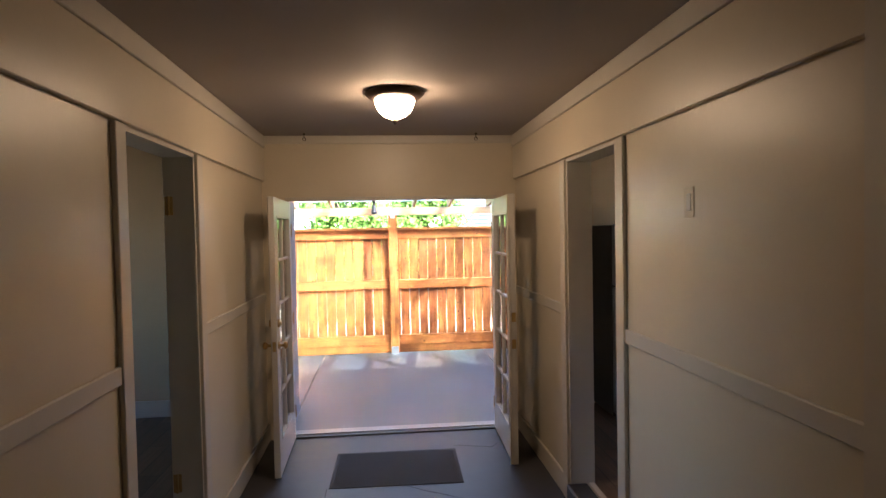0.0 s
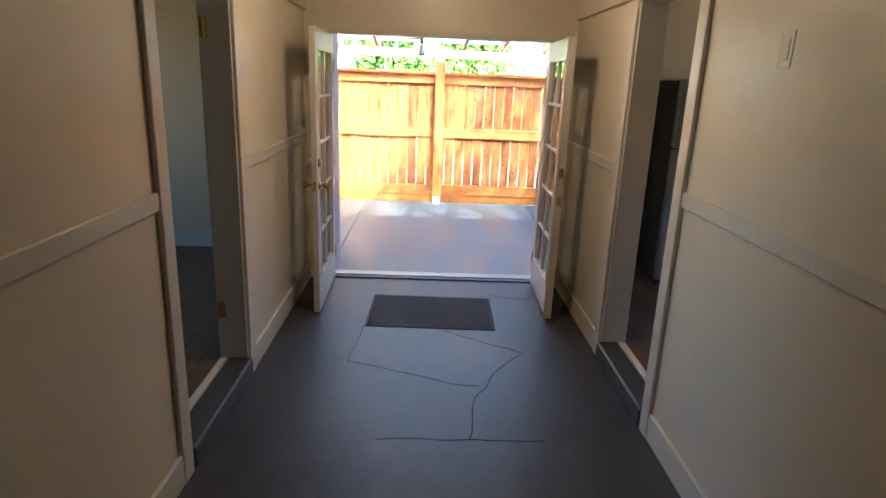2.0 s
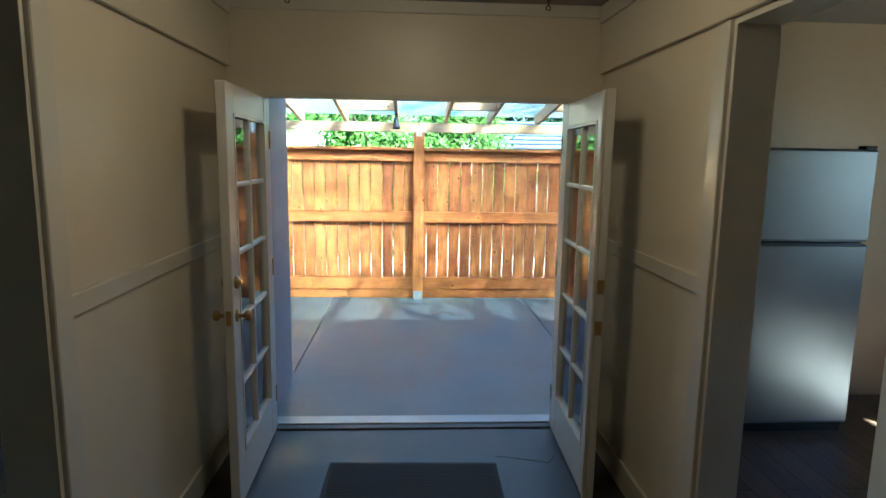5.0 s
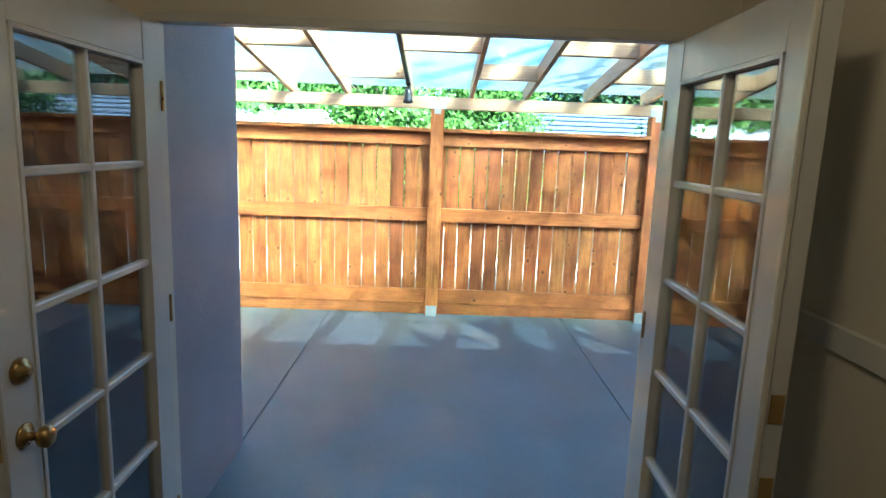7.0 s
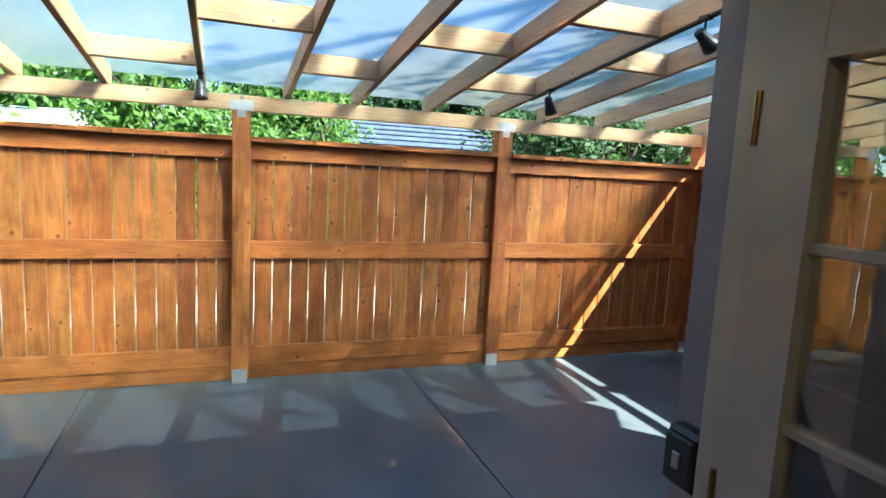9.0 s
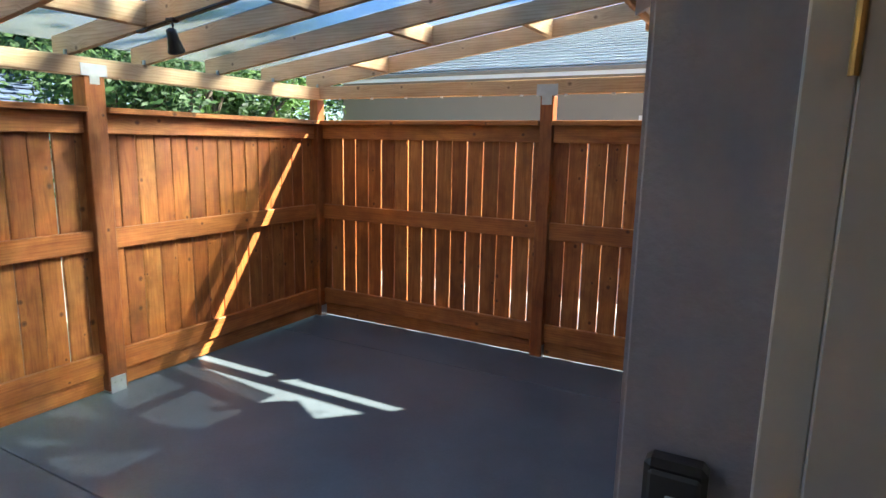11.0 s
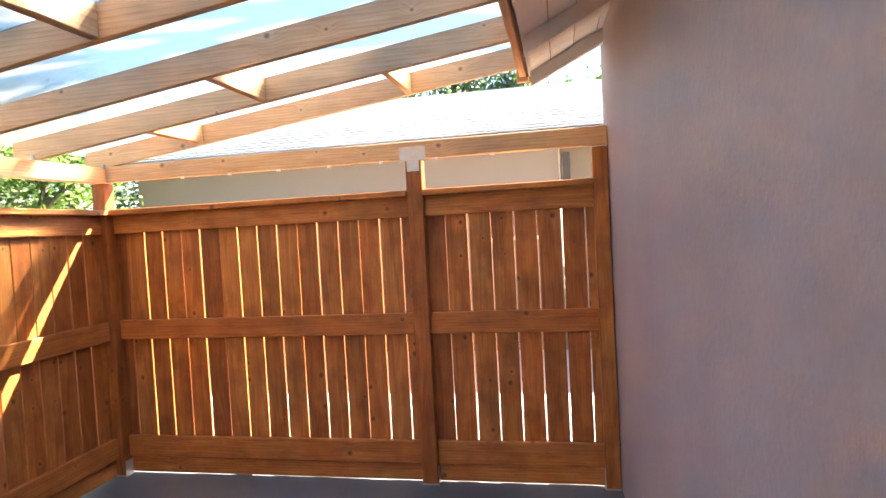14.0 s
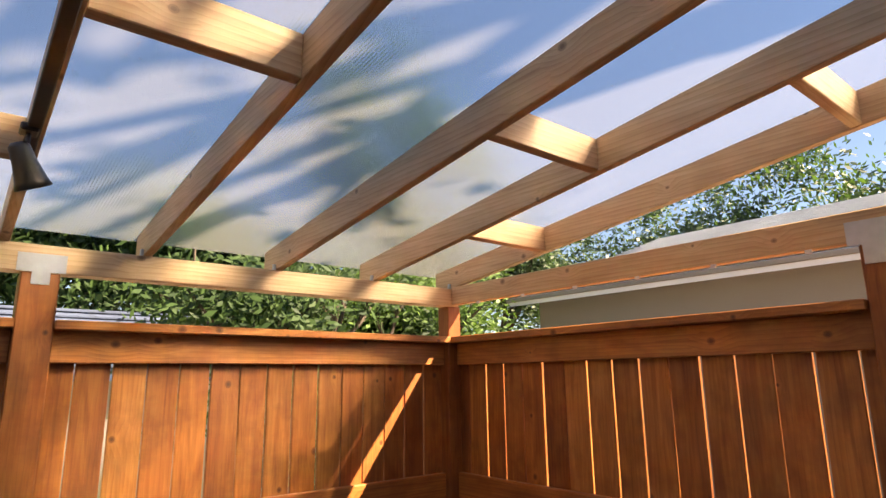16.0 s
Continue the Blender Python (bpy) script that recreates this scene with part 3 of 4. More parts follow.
def fridge(x0, y0, z0):
    f = thing("fridge", (x0, y0, z0), "tall silver top-freezer fridge with black handles", "fridge")
    w, dep, h, sp = 0.74, 0.53, 1.68, 1.15
    bpart("body", (0, w, 0.06, dep, 0.03, h - 0.01), FSIDE, f, 0.008, "dark grey cabinet")
    low = bpart("fridge_door", (0, w, 0.0, 0.055, 0.06, sp - 0.006), STEEL, f, 0.015)
    up = bpart("freezer_door", (0, w, 0.0, 0.055, sp + 0.006, h), STEEL, f, 0.015)
    bpart("kick_plate", (0.02, w - 0.02, 0.03, 0.06, 0.0, 0.06), BLACK, f)
    for door, za, zb in ((low, sp - 0.48, sp - 0.03), (up, sp + 0.03, sp + 0.42)):
        bm = bmesh.new()
        n, rings = 10, []
        for i in range(n + 1):
            t = i / n
            off = 0.045 * math.sin(math.pi * t) ** 0.6
            z = za + (zb - za) * t
            rings.append([bm.verts.new((x, y, z)) for x, y in ((0.045, -off - 0.008), (0.07, -off - 0.008), (0.07, -off + 0.012), (0.045, -off + 0.012))])
        for a, b in zip(rings, rings[1:]):
            for k in range(4):
                bm.faces.new((a[k], a[(k + 1) % 4], b[(k + 1) % 4], b[k]))
        bm.faces.new(rings[0])
        bm.faces.new(rings[-1])
        part("handle", bm, BLACK, door, "curved black handle")
    bpart("hinge_cover", (w - 0.08, w - 0.01, 0.01, 0.07, h, h + 0.018), FSIDE, f)


fridge(1.84, 4.80, STEP)

# ---- side room, seen through the other doorway ----
LX1 = HX0 - 0.15
structure(boxes("floor_side_room", [(-4.4, LX1, 0.6, 5.6, 0.0, STEP)], PLANK), "dark brown plank floor of the side room", "floor")
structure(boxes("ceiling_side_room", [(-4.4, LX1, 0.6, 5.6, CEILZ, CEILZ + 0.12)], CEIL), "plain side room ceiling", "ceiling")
structure(boxes("wall_side_room_north", [(-4.4, LX1, 5.6, 5.75, 0.0, CEILZ)], ROOMWALL), "cream end wall of the side room", "wall")
structure(boxes("wall_side_room_south", [(-4.4, LX1, 0.5, 0.6, 0.0, CEILZ)], ROOMWALL), "cream wall of the side room", "wall")
structure(boxes("wall_side_room_west", [(-4.5, -4.4, 0.5, 2.9, 0.0, CEILZ), (-4.5, -4.4, 4.2, 5.75, 0.0, CEILZ), (-4.5, -4.4, 2.9, 4.2, 0.0, 0.9), (-4.5, -4.4, 2.9, 4.2, 2.2, CEILZ)], ROOMWALL), "cream side room wall with a window opening", "wall")
structure(bpart("baseboard", (-4.4, LX1, 5.582, 5.6, STEP, STEP + 0.15), TRIM), "tall white-painted baseboard in the side room", "trim")

# ---- outside of the house ----
bm = bmesh.new()
plan = [(1.0, DY + 0.05), (1.24, DY + 0.05), (1.24, 5.40), (4.6, 5.40), (4.6, 5.615), (1.03, 5.45)]
lo_ring = [bm.verts.new((x, y, P - 0.05)) for x, y in plan]
hi_ring = [bm.verts.new((x, y, 2.78)) for x, y in plan]
bm.faces.new(lo_ring)
bm.faces.new(hi_ring)
for i in range(6):
    bm.faces.new((lo_ring[i], lo_ring[(i + 1) % 6], hi_ring[(i + 1) % 6], hi_ring[i]))
bmesh.ops.bevel(bm, geom=[e for e in bm.edges if abs(e.verts[0].co.x - 1.03) < 0.01 and abs(e.verts[1].co.x - 1.03) < 0.01], offset=0.012, segments=3, affect="EDGES")
structure(part("house_wall_east", bm, STUCCO), "mauve-grey painted stucco house wall", "wall")
structure(boxes("house_wall_west", [(-4.6, -1.0, DY + 0.61, 6.31, P - 0.05, 2.9), (-1.24, -1.0, DY + 0.05, DY + 0.61, P - 0.05, 2.9)], STUCCO), "mauve-grey painted stucco corner of the house", "wall")
structure(boxes("house_wall_head", [(-1.0, 1.0, DY + 0.05, 5.42, 2.10, 2.78)], STUCCO), "painted stucco over the garden doors", "wall")



def roof_slab(name, x0, x1, y0, z0, y1, z1, th, material):
    bm = bmesh.new()
    vs = [bm.verts.new(c) for c in ((x0, y0, z0), (x1, y0, z0), (x1, y1, z1), (x0, y1, z1), (x0, y0, z0 + th), (x1, y0, z0 + th), (x1, y1, z1 + th), (x0, y1, z1 + th))]
    for f in ((0, 1, 2, 3), (4, 7, 6, 5), (0, 4, 5, 1), (1, 5, 6, 2), (2, 6, 7, 3), (3, 7, 4, 0)):
        bm.faces.new([vs[i] for i in f])
    return part(name, bm, material)


ROOFM = surface("house_roofing", (0.24, 0.22, 0.21), 0.2, 0.85, 25, 1, 0.4)
EAVE_Y, EAVE_Z, PITCH, EAVE_X = 6.07, 2.50, 0.5, 4.56      # edge of the eaves, slope, end of the roof


def eave_z(y):
    return EAVE_Z + PITCH * (EAVE_Y - y)


structure(roof_slab("house_roof", -5.0, EAVE_X, EAVE_Y, EAVE_Z + 0.03, 1.9, eave_z(1.9) + 0.03, 0.10, ROOFM), "pitched house roof with deep eaves", "roof")
structure(roof_slab("house_roof", -5.0, EAVE_X, 1.9, eave_z(1.9) + 0.03, -2.2, EAVE_Z + 0.03, 0.10, ROOFM), "far slope of the house roof", "roof")
for i in range(4):
    ya, yb = EAVE_Y - 0.01 - i * 0.14, EAVE_Y - 0.145 - i * 0.14
    structure(roof_slab("soffit_board", -5.0, EAVE_X - 0.002, ya, eave_z(ya) + 0.006, yb, eave_z(yb) + 0.006, 0.02, WHITEP), "pale painted board under the eaves", "soffit")
for i in range(6):
    x = EAVE_X - 0.10 - i * 0.72
    structure(roof_slab("eave_rafter", x - 0.02, x + 0.02, EAVE_Y - 0.02, eave_z(EAVE_Y - 0.02) - 0.085, BY - 0.02, eave_z(BY - 0.02) - 0.085, 0.088, WHITEP), "pale painted rafter tail under the eaves", "rafter")
structure(roof_slab("barge_board", EAVE_X, EAVE_X + 0.025, EAVE_Y - 0.002, EAVE_Z - 0.03, BY - 0.3, eave_z(BY - 0.3) - 0.03, 0.15, FIR_Y), "raw timber board along the end of the roof", "trim")
for x in (-4.6, 4.38):
    bm = bmesh.new()
    tri = [(-1.6, 2.55), (5.35, 2.55), (5.35, eave_z(5.35)), (1.9, eave_z(1.9)), (-1.6, EAVE_Z + PITCH * 0.6)]
    near, far = ([bm.verts.new((xx, y, z)) for y, z in tri] for xx in (x, x + 0.15))
    bm.faces.new(near)
    bm.faces.new(far)
    for i in range(5):
        bm.faces.new((near[i], near[(i + 1) % 5], far[(i + 1) % 5], far[i]))
    structure(part("gable_wall", bm, STUCCO), "stucco gable closing the end of the house", "wall")


def wall_box(at):
    b = thing("wall_lamp_box", at, "black weatherproof box fixed on the stucco", "box")
    bpart("body", (-0.055, 0.0, -0.055, 0.055, -0.075, 0.075), BLACK, b, 0.012)
    bpart("cover", (-0.066, -0.053, -0.045, 0.045, -0.06, 0.06), DARKP, b, 0.006)
    bpart("latch", (-0.071, -0.064, -0.012, 0.012, -0.02, 0.02), GALV, b, 0.002)


wall_box((1.005, 5.33, 1.02))

# ---- patio ----
patio = structure(boxes("patio", [], CONCRETE), "smooth grey concrete patio slab with cut joints", "patio")
JX = (-8.0, -3.45, -1.015, 1.435, 3.9, 6.0)
for a, b in zip(JX, JX[1:]):
    bpart("slab", (a + 0.003, b - 0.003, DY + 0.17, 9.32, P - 0.12, P), CONCRETE, patio, 0.003)
structure(boxes("driveway", [(-14.0, 8.6, 9.75, 16.0, P - 0.10, P - 0.008), (5.0, 8.6, -3.0, 9.75, P - 0.10, P - 0.008)], DRIVE), "pale sunlit concrete drive beyond the fence", "driveway")
structure(boxes("ground", [(-300, 300, -300, 300, P - 0.40, P - 0.02)], SOIL), "bare brown ground reaching to the horizon", "ground")


# ---- fence ----
def board_mesh(name, w, t, h, material, axis):
    bm = bmesh.new()
    if axis == "x":
        box(bm, 0, w, 0, t, 0, h, 0.002)
    else:
        box(bm, 0, t, 0, w, 0, h, 0.002)
    me = bpy.data.meshes.new(name)
    bm.to_mesh(me)
    bm.free()
    me.materials.append(material)
    return me


BW = 0.1330
FB = {ax: [board_mesh("board", BW + dw + (0.0055 if ax == "y" else 0.0), 0.019, 1.80, CEDAR_Z, ax) for dw in (0.0, -0.002, 0.001)] for ax in "xy"}
rng = random.Random(4)


def fence_panel(axis, a, b, face, label, group="fence panels", phase=0.17):
    """A bay between two posts from a to b along the axis; face: where the posts' faces stand. Boards on the far side."""
    at = ((a + b) / 2, face, P) if axis == "x" else (face, (a + b) / 2, P)
    f = thing("fence", at, label, "fence", group)

    def bar(name, u0, u1, v0, v1, z0, z1, m, bev=0.004):
        if axis == "x":
            dims = (u0 - at[0], u1 - at[0], v0 - at[1], v1 - at[1], z0 - P, z1 - P)
        else:
            dims = (v0 - at[0], v1 - at[0], u0 - at[1], u1 - at[1], z0 - P, z1 - P)
        return bpart(name, dims, m, f, bev)

    rail_m = CEDAR_X if axis == "x" else CEDAR_Y
    pitch = 0.141 if axis == "x" else 0.148
    u = a - (a - phase) % pitch
    i = 0
    while u + BW * 0.3 < b:
        w = FB[axis][i % 3]
        ob = new("board", w)
        ob.parent = f
        lean = rng.uniform(-0.0012, 0.0012)
        z = rng.uniform(-0.012, 0.012)
        off = 0.078 + rng.uniform(-0.002, 0.002)
        s = rng.uniform(-0.0016, 0.0016)
        ob.location = (u + s - at[0], off, 0.02 + z) if axis == "x" else (off, u + s - at[1], 0.02 + z)
        ob.rotation_euler = (0, lean, 0) if axis == "x" else (lean, 0, 0)
        u += pitch
        i += 1
    bar("cap", a, b, face - 0.028, face + 0.112, 1.798, 1.836, rail_m)
    bar("top_rail", a, b, face + 0.040, face + 0.078, 1.665, 1.798, rail_m)
    bar("middle_rail", a, b, face + 0.036, face + 0.074, 0.895, 1.035, rail_m)
    bar("bottom_rail", a, b, face + 0.036, face + 0.074, 0.035, 0.185, rail_m)
    bar("kick_board", a, b, face + 0.060, face + 0.076, P + 0.012, 0.033, rail_m)
    return f


def fence_post(x, y, sx, sy, top, metal_axis, label):
    p = thing("fence_post", (x, y, P), label, "post", "fence posts")
    h = top - P
    bpart("post", (-sx / 2, sx / 2, -sy / 2, sy / 2, 0.015, h), CEDAR_Z, p, 0.005)
    t = 0.003
    bpart("post_base", (-sx / 2 + 0.012, sx / 2 - 0.012, -sy / 2 - t, sy / 2 + t, 0.0, 0.115), GALV, p, 0.001, "galvanised steel post base")
    for s in (-1, 1):
        bm = bmesh.new()
        cyl(bm, 0.008, 0.008, 0.006, pose(s * 0.022, -sy / 2 - t - 0.002, 0.075, 90), 6)
        part("bolt", bm, GALV, p)
    if metal_axis == "x":
        cap = [(-0.085, 0.085, -sy / 2 - 0.004, -sy / 2 - 0.0005, h, h + 0.075), (-0.032, 0.032, -sy / 2 - 0.004, -sy / 2 - 0.0005, h - 0.05, h)]
    elif metal_axis == "y":
        cap = [(-sx / 2 - 0.004, -sx / 2 - 0.0005, -0.085, 0.085, h, h + 0.085), (-sx / 2 - 0.004, -sx / 2 - 0.0005, -0.04, 0.04, h - 0.07, h)]
    else:
        return p
    boxes("beam_bracket", cap, GALV, p, 0.0, "galvanised steel beam bracket")
    return p


FY, FX = 9.08, 4.42
PW = 0.135
POSTX = (-4.38, -2.19, 0.06, 2.255)
BEAMZ0, BEAMZ1 = 2.025, 2.138
for x in POSTX:
    fence_post(x, FY + PW / 2, PW, PW, BEAMZ0, "x", "stained fence post on a galvanised base")
fence_post(FX + 0.02, FY + 0.05, 0.10, 0.10, BEAMZ0, "", "stained fence corner post under the beams")
fence_post(FX + 0.05, 6.82, 0.10, 0.105, BEAMZ0, "y", "stained fence post with a steel bracket")
fence_post(FX + 0.05, 5.61 + 0.048, 0.09, 0.09, BEAMZ0, "", "stained fence post against the house wall")
spans = list(zip(POSTX, POSTX[1:])) + [(POSTX[-1], FX + 0.02)]
for a, b in spans:
    fence_panel("x", a + PW / 2, b - (PW / 2 if b < 4 else 0.05), FY, "stained board fence panel with three rails and cap")
fence_panel("y", 6.82 + 0.053, FY + 0.085, FX, "stained board side fence panel in shade", phase=7.095)
fence_panel("y", 5.61 + 0.093, 6.82 - 0.053, FX, "short stained board side fence panel beside the house", phase=6.205)
# fence closing the unseen far end
fence_panel("y", 6.26, FY, -4.5, "stained board fence panel at the far end")

# ---- patio cover ----
cover = thing("patio_cover", (0, 7.6, P), "raw timber patio cover roofed with translucent sheets", "patio cover")


def cpart(name, dims, material, bevel=0.004, label=""):
    d = (dims[0], dims[1], dims[2] - 7.6, dims[3] - 7.6, dims[4] - P, dims[5] - P)
    return bpart(name, d, material, cover, bevel, label)


cpart("front_beam", (-4.45, FX + 0.06, FY, FY + 0.09, BEAMZ0, BEAMZ1), FIR_X)
cpart("side_beam", (FX, FX + 0.04, 5.61, FY - 0.001, BEAMZ0 + 0.008, BEAMZ1 + 0.010), FIR_Y)
LEDY = 6.08
SL = 0.1357          # rise of the rafters towards the house
RX = [-4.4, -3.8, -3.2, -2.6, -1.99, -1.38, -0.84, -0.21, 0.39, 0.93, 1.54, 2.12, 2.645, 3.27, 3.86, 4.44]
RH, RW = 0.135, 0.038


def rz(y):
    return 2.140 + SL * (FY - y)


def sloped(name, x0, x1, y0, y1, lo, hi, material, label=""):
    """A bar between y0 and y1 whose underside stands lo above the rafters' undersides, its top hi above."""
    bm = bmesh.new()
    vs = [bm.verts.new((x, y - 7.6, rz(y) + d - P)) for y in (y0, y1) for d in (lo, hi) for x in (x0, x1)]
    for f in ((0, 1, 3, 2), (4, 6, 7, 5), (0, 4, 5, 1), (2, 3, 7, 6), (0, 2, 6, 4), (1, 5, 7, 3)):
        bm.faces.new([vs[i] for i in f])
    bmesh.ops.bevel(bm, geom=bm.edges[:], offset=min(0.003, (hi - lo) / 4), segments=1, affect="EDGES")
    return part(name, bm, material, cover, label)


for x in RX:
    y0 = LEDY + 0.04 if x > -1.0 else 6.33
    sloped("rafter", x - RW / 2, x + RW / 2, y0, FY + 0.16, 0.0, RH, FIR_Y)
for x in RX[1:]:
    cpart("rafter_tie", (x - RW / 2 - 0.012, x - RW / 2 - 0.001, FY + 0.004, FY + 0.024, BEAMZ1 - 0.012, BEAMZ1 + 0.03), GALV, 0.0, "small galvanised rafter tie")
for i in range(9):
    y = 5.95 + i * 0.36
    cpart("light_clip", (FX - 0.006, FX + 0.004, y - 0.012, y + 0.012, BEAMZ0 - 0.004, BEAMZ0 + 0.010), WHITEP, 0.001, "small white plastic clip")
cpart("ledger", (-1.0, RX[-1] + 0.06, LEDY + 0.0, LEDY + 0.04, 2.50, 2.68), FIR_X)
cpart("end_board", (RX[-1] + 0.061, RX[-1] + 0.10, LEDY - 0.015, LEDY + 0.06, 2.47, 2.95), FIR_Y)
BLOCKS = {0: (8.4,), 1: (7.6,), 2: (8.4,), 3: (7.6,), 4: (8.4, 7.0), 5: (7.6,), 6: (8.45,), 7: (7.6,), 8: (8.36,), 9: (7.58,), 10: (8.33, 7.0), 11: (7.56,), 13: (7.53,), 14: (8.31, 6.82)}
for i, yy in BLOCKS.items():
    for y in yy:
        sloped("blocking", RX[i] + RW / 2, RX[i + 1] - RW / 2, y - 0.019, y + 0.019, 0.004, RH - 0.004, FIR_X)
sheet_x = [-4.46, -2.60, -0.84, 0.93, 2.645, 4.70]
SHEET_END = FY + 0.24


def roof_sheet(corners):
    bm = bmesh.new()
    bm.faces.new([bm.verts.new((x, y - 7.6, rz(y) + RH + 0.004 - P)) for x, y in corners])
    part("roof_sheet", bm, SHEET, cover, "ribbed translucent plastic sheet", False, False)


for a, b in zip(sheet_x, sheet_x[1:]):
    y0 = LEDY + 0.03 if a > -1 else 6.34
    roof_sheet(((a + 0.004, y0), (a + 0.004, SHEET_END), (b - 0.004, SHEET_END), (b - 0.004, y0)))
    sloped("sheet_joint", b - 0.012, b + 0.012, y0, SHEET_END, RH + 0.006, RH + 0.014, ALU, "thin metal joint strip")


def spotlight(x, y, turn, tilt):
    z = rz(y)
    s = thing("spotlight", (x, y, z), "small black spotlight hanging from a rafter", "spotlight", "patio spotlights")
    bpart("mount", (-0.022, 0.022, -0.03, 0.03, -0.022, 0.0), BLACK, s, 0.004)
    bm = bmesh.new()
    cyl(bm, 0.006, 0.006, 0.05, Matrix.Translation((0, 0, -0.045)), 10)
    part("stem", bm, BLACK, s)
    bm = bmesh.new()
    lathe(bm, [(0.016, 0.055), (0.026, 0.045), (0.030, 0.0), (0.040, -0.05), (0.046, -0.07), (0.040, -0.072), (0.030, -0.05)], pose(0, 0, -0.105, tilt, 0, turn), 20)
    part("head", bm, BLACK, s, "", True)
    bm = bmesh.new()
    cyl(bm, 0.034, 0.034, 0.006, pose(0, 0, -0.105, tilt, 0, turn) @ Matrix.Translation((0, 0, -0.055)), 16)
    part("lens", bm, GALV, s)


spotlight(-0.21, 8.55, 200, 8)
spotlight(2.10, 8.1, -60, 28)
spotlight(2.10, 6.66, -80, 62)
for x, ya, yb in ((-0.21, 6.3, 8.7), (2.11, 6.4, 8.4)):
    sloped("light_track", x - 0.017, x + 0.017, ya, yb, -0.016, -0.001, BLACK, "black lighting track")

# ---- beyond the fence ----
NX = 9.0
nb = thing("neighbour_house", (NX + 2, 9, P), "low pale stucco neighbouring house with pale roof", "house")


def npart(name, dims, material, parent=nb, bevel=0.0, label=""):
    ox, oy, oz = NX + 2, 9, P
    return bpart(name, (dims[0] - ox, dims[1] - ox, dims[2] - oy, dims[3] - oy, dims[4] - oz, dims[5] - oz), material, parent, bevel, label)


npart("wall", (NX, NX + 0.2, 5.9, 12.4, P, 2.78), NBWALL)
npart("wall", (NX + 0.2, NX + 8, 12.2, 12.4, P, 2.78), NBWALL)
npart("wall", (NX + 0.4, NX + 0.6, -2.0, 5.88, P, 2.78), NBWALL)
npart("downpipe", (NX - 0.08, NX, 5.75, 5.85, P, 2.5), DARKP, label="dark downpipe")
wf = npart("window", (NX - 0.03, NX + 0.05, 6.0, 7.02, 1.35, 2.09), WHITEP, label="white-framed sliding window")
for ya, yb in ((6.05, 6.49), (6.54, 6.97)):
    bm = bmesh.new()
    box(bm, NX - 0.036 - NX - 2, NX - 0.031 - NX - 2, ya - 9, yb - 9, 1.40 - P, 2.04 - P)
    part("pane", bm, surface("dark_window", (0.06, 0.065, 0.07), 0.1, 0.08), wf)
bm = bmesh.new()
for x0, z0, x1, z1, y0, y1 in ((NX - 0.4, 2.76, NX + 4.2, 4.36, -2.5, 12.7),):
    vs = [bm.verts.new((x - NX - 2, y - 9, z - P)) for (x, z) in ((x0, z0), (x1, z1), (x1 + 4.7, z0), (x0, z0 - 0.12), (x1, z1 - 0.12), (x1 + 4.7, z0 - 0.12)) for y in (y0, y1)]
    for f in ((0, 1, 3, 2), (2, 3, 5, 4), (6, 8, 9, 7), (8, 10, 11, 9), (0, 6, 7, 1), (4, 5, 11, 10), (0, 2, 8, 6), (2, 4, 10, 8), (1, 7, 9, 3), (3, 9, 11, 5)):
        bm.faces.new([vs[i] for i in f])
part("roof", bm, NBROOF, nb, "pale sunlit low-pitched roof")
for i in range(22):
    t = (i + 0.5) / 22
    x, z = NX - 0.4 + 4.6 * t, 2.76 + 1.6 * t
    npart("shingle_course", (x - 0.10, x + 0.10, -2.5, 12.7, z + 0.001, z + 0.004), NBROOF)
npart("fascia", (NX - 0.43, NX - 0.40, -2.5, 12.7, 2.70, 2.762), NBWALL, bevel=0.01)


def shed(name, x0, x1, y0, y1, zw, zr, wall_m, roof_m, label):
    s = thing(name, ((x0 + x1) / 2, (y0 + y1) / 2, P), label, "shed")
    ox, oy = (x0 + x1) / 2, (y0 + y1) / 2
    bpart("wall", (x0 - ox, x1 - ox, y0 - oy, y1 - oy, 0, zw - P), wall_m, s, 0.01)
    bm = bmesh.new()
    e = 0.3
    vs = [bm.verts.new((x - ox, y - oy, z - P)) for (y, z) in ((y0 - e, zw - 0.05), (oy, zr), (y1 + e, zw - 0.05), (y1 + e, zw - 0.15), (oy, zr - 0.1), (y0 - e, zw - 0.15)) for x in (x0 - e, x1 + e)]
    for f in ((0, 1, 3, 2), (2, 3, 5, 4), (4, 5, 7, 6), (6, 7, 9, 8), (8, 9, 11, 10), (10, 11, 1, 0), (0, 2, 8, 10), (2, 4, 6, 8), (1, 11, 9, 3), (3, 9, 7, 5)):
        bm.faces.new([vs[i] for i in f])
    part("roof", bm, roof_m, s)
    n = 9
    bm = bmesh.new()
    for i in range(n):
        t = (i + 0.5) / n
        yc, zc = y0 - e - oy + (oy - y0 + e) * t, zw - 0.05 - P + (zr - zw + 0.05) * t
        u, pr = x0 - e - ox, random.Random(i)
        while u < x1 + e - ox - 0.05:
            w = min(pr.uniform(0.18, 0.34), x1 + e - ox - u)
            box(bm, u + 0.004, u + w, yc - 0.09, yc + 0.09, zc - 0.01, zc + pr.uniform(0.006, 0.016))
            u += w
    tagged(part("shingles", bm, roof_m, s), kind="stuff")


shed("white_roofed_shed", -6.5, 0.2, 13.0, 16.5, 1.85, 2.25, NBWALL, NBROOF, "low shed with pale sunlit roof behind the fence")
shed("blue_roofed_shed", 2.0, 5.2, 14.0, 18.0, 1.75, 2.6, NBWALL, BLUEROOF, "shed with blue-grey shingle roof behind the fence")


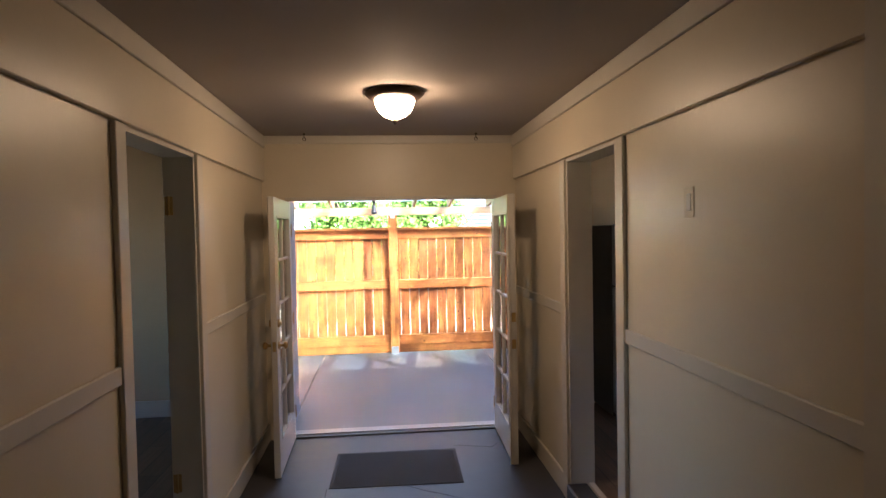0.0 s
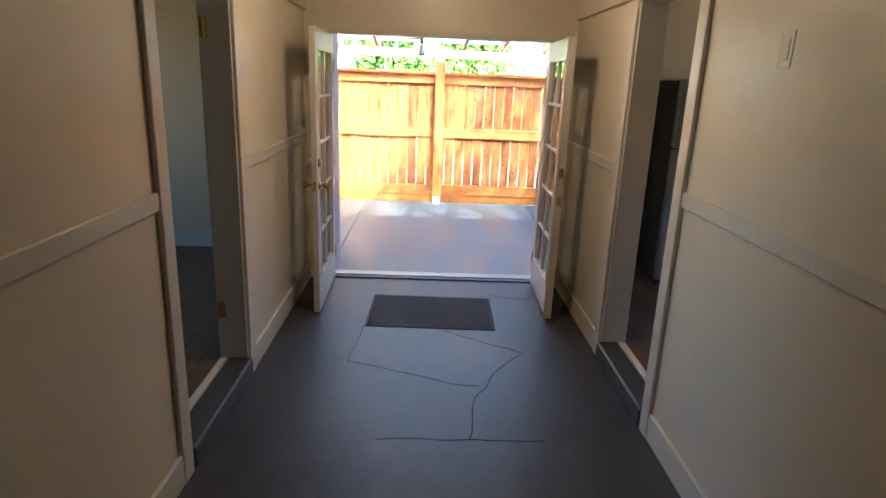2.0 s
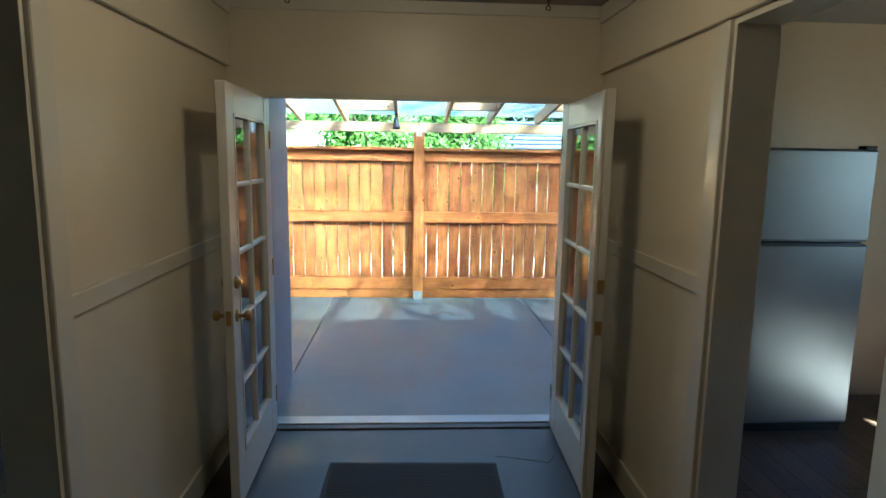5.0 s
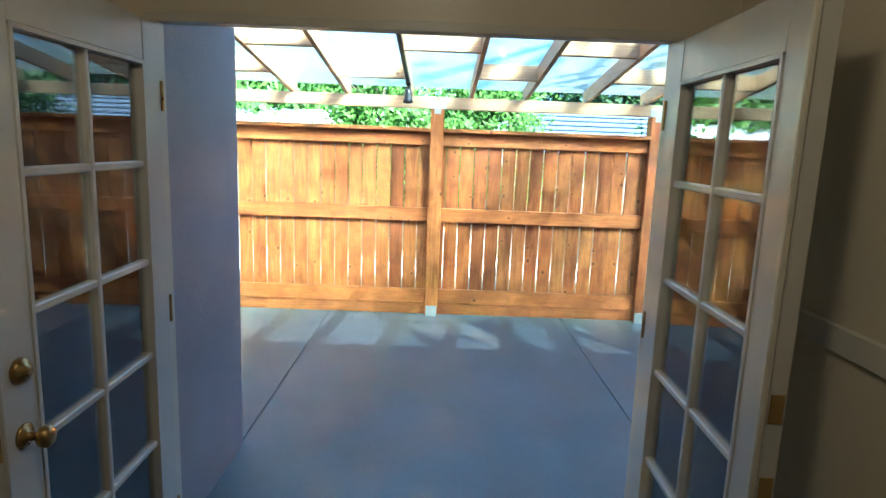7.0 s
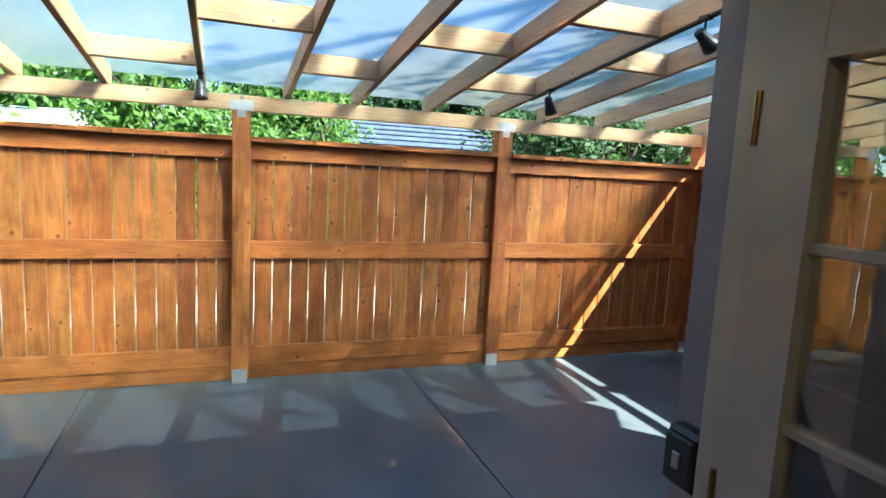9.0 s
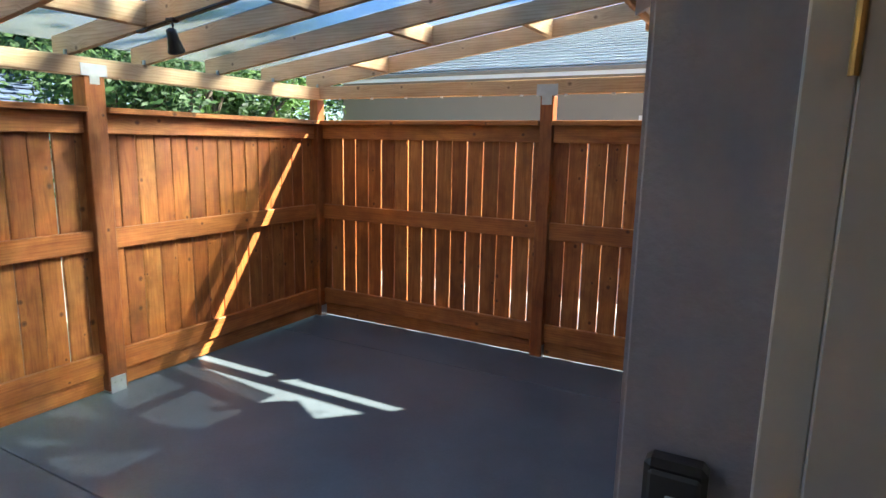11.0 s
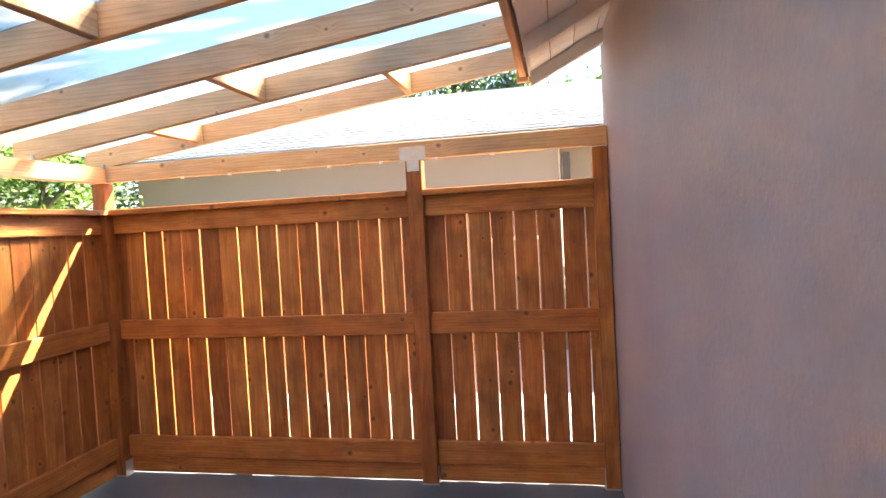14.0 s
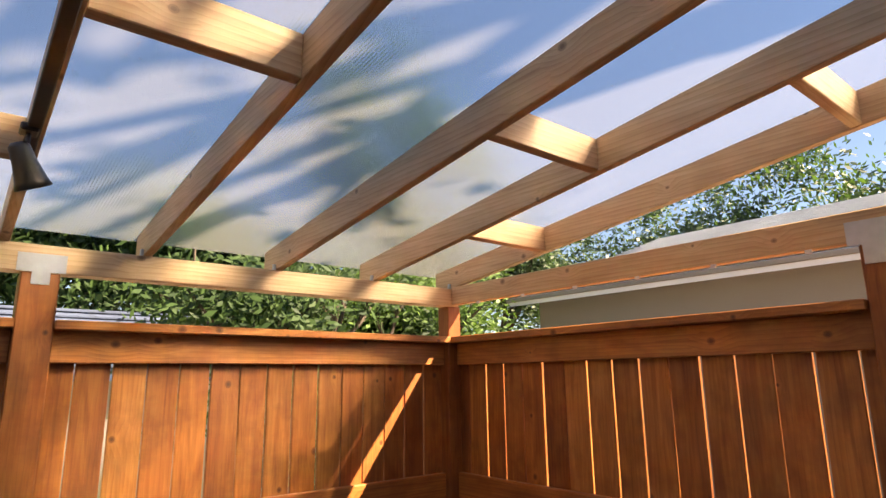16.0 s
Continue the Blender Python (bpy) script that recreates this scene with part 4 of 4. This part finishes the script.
def tree(name, x, y, h, spread, seed, leaf, low=0.25, n=14000, size=0.12, label="leafy green tree behind the fence"):
    r = random.Random(seed)
    t = thing(name, (x, y, P - 0.05), label, "tree", "trees beyond the fence")
    bm = bmesh.new()
    tips = []

    def limb(p, d, length, rad, depth):
        q = p + d * length
        mid = (p + q) / 2
        rot = d.to_track_quat("Z", "Y").to_matrix().to_4x4()
        cyl(bm, rad, rad * 0.62, length, Matrix.Translation(mid) @ rot, 7)
        if depth == 0:
            tips.append((q, length))
            return
        for _ in range(3):
            nd = (d + Vector((r.uniform(-1, 1), r.uniform(-1, 1), r.uniform(-0.25, 0.7))) * 0.75).normalized()
            limb(p + d * length * r.uniform(0.6, 1.0), nd, length * r.uniform(0.55, 0.8), rad * 0.55, depth - 1)

    limb(Vector((0, 0, 0)), Vector((r.uniform(-0.06, 0.06), r.uniform(-0.06, 0.06), 1)).normalized(), h * low + 0.4, 0.04 * h * 0.5 + 0.04, 3)
    part("trunk", bm, BARK, t)
    verts, faces = [], []
    clumps = [(q, ln) for q, ln in tips]
    for _ in range(26):
        a = r.uniform(0, 6.283)
        rr = spread * math.sqrt(r.random())
        zz = h * (low + (1 - low) * r.random())
        k = 1 - ((zz / h - 0.55) / 0.6) ** 2
        clumps.append((Vector((rr * math.cos(a) * max(0.3, k), rr * math.sin(a) * max(0.3, k), zz)), spread * 0.3))
    per = max(10, n // len(clumps))
    for c, ln in clumps:
        cr = spread * r.uniform(0.18, 0.36)
        for _ in range(per):
            p = c + Vector((r.gauss(0, 0.5), r.gauss(0, 0.5), r.gauss(0, 0.42))) * cr
            s = size * r.uniform(0.6, 1.3)
            u = Vector((r.gauss(0, 1), r.gauss(0, 1), r.gauss(0, 1))).normalized()
            w = u.orthogonal().normalized()
            i = len(verts)
            verts += [p - u * s * 0.6, p + w * s * 0.3, p + u * s * 0.6, p - w * s * 0.3]
            faces.append((i, i + 1, i + 2, i + 3))
    me = bpy.data.meshes.new("crown")
    me.from_pydata([tuple(v) for v in verts], [], faces)
    me.materials.append(leaf)
    ob = new("crown", me)
    ob.parent = t


for i, (x, y, h, sp, lf) in enumerate(((-9.0, 14, 5.0, 2.4, LEAF1), (-5.6, 12.2, 2.6, 1.5, LEAF1), (-3.2, 18, 6.5, 2.8, LEAF1), (-0.6, 12.0, 2.5, 1.1, LEAF1), (1.0, 12.6, 2.8, 1.2, LEAF1), (1.2, 20, 7.5, 3.2, LEAF2),
                                       (4.6, 11.9, 2.7, 1.4, LEAF2), (6.4, 12.6, 3.2, 1.7, LEAF1), (7.6, 15, 4.5, 2.2, LEAF2), (5.0, 21, 9.6, 3.4, LEAF2), (10.0, 17.5, 6.0, 2.6, LEAF1), (-7.5, 21, 7.0, 3.2, LEAF2), (14.5, 19, 8.0, 3.5, LEAF2), (8.8, 16.8, 10.6, 3.2, LEAF2), (5.2, 17.5, 7.0, 2.6, LEAF2), (-4.0, 15.0, 6.0, 2.4, LEAF1))):
    tree("tree", x, y, h, sp, 20 + i, lf, 0.36 if h < 4 else 0.25, 8000 if h < 4 else 15000 if h < 9 else 46000, 0.085 if h < 4 else 0.15)
for i, (x, y, h, sp) in enumerate(((21, 14.0, 8.5, 3.6), (22, 8.0, 9.0, 3.6), (24, 2.5, 8.0, 3.5), (20, 19, 8.5, 3.6))):
    tree("tree", x, y, h, sp, 60 + i, LEAF2, 0.3, 18000, 0.19, "dark green tree behind the neighbouring house")
tree("tree", 6.0, 3.0, 11.5, 2.9, 91, LEAF1, 0.42, 470, 0.13, "tall open-crowned tree beside the drive")
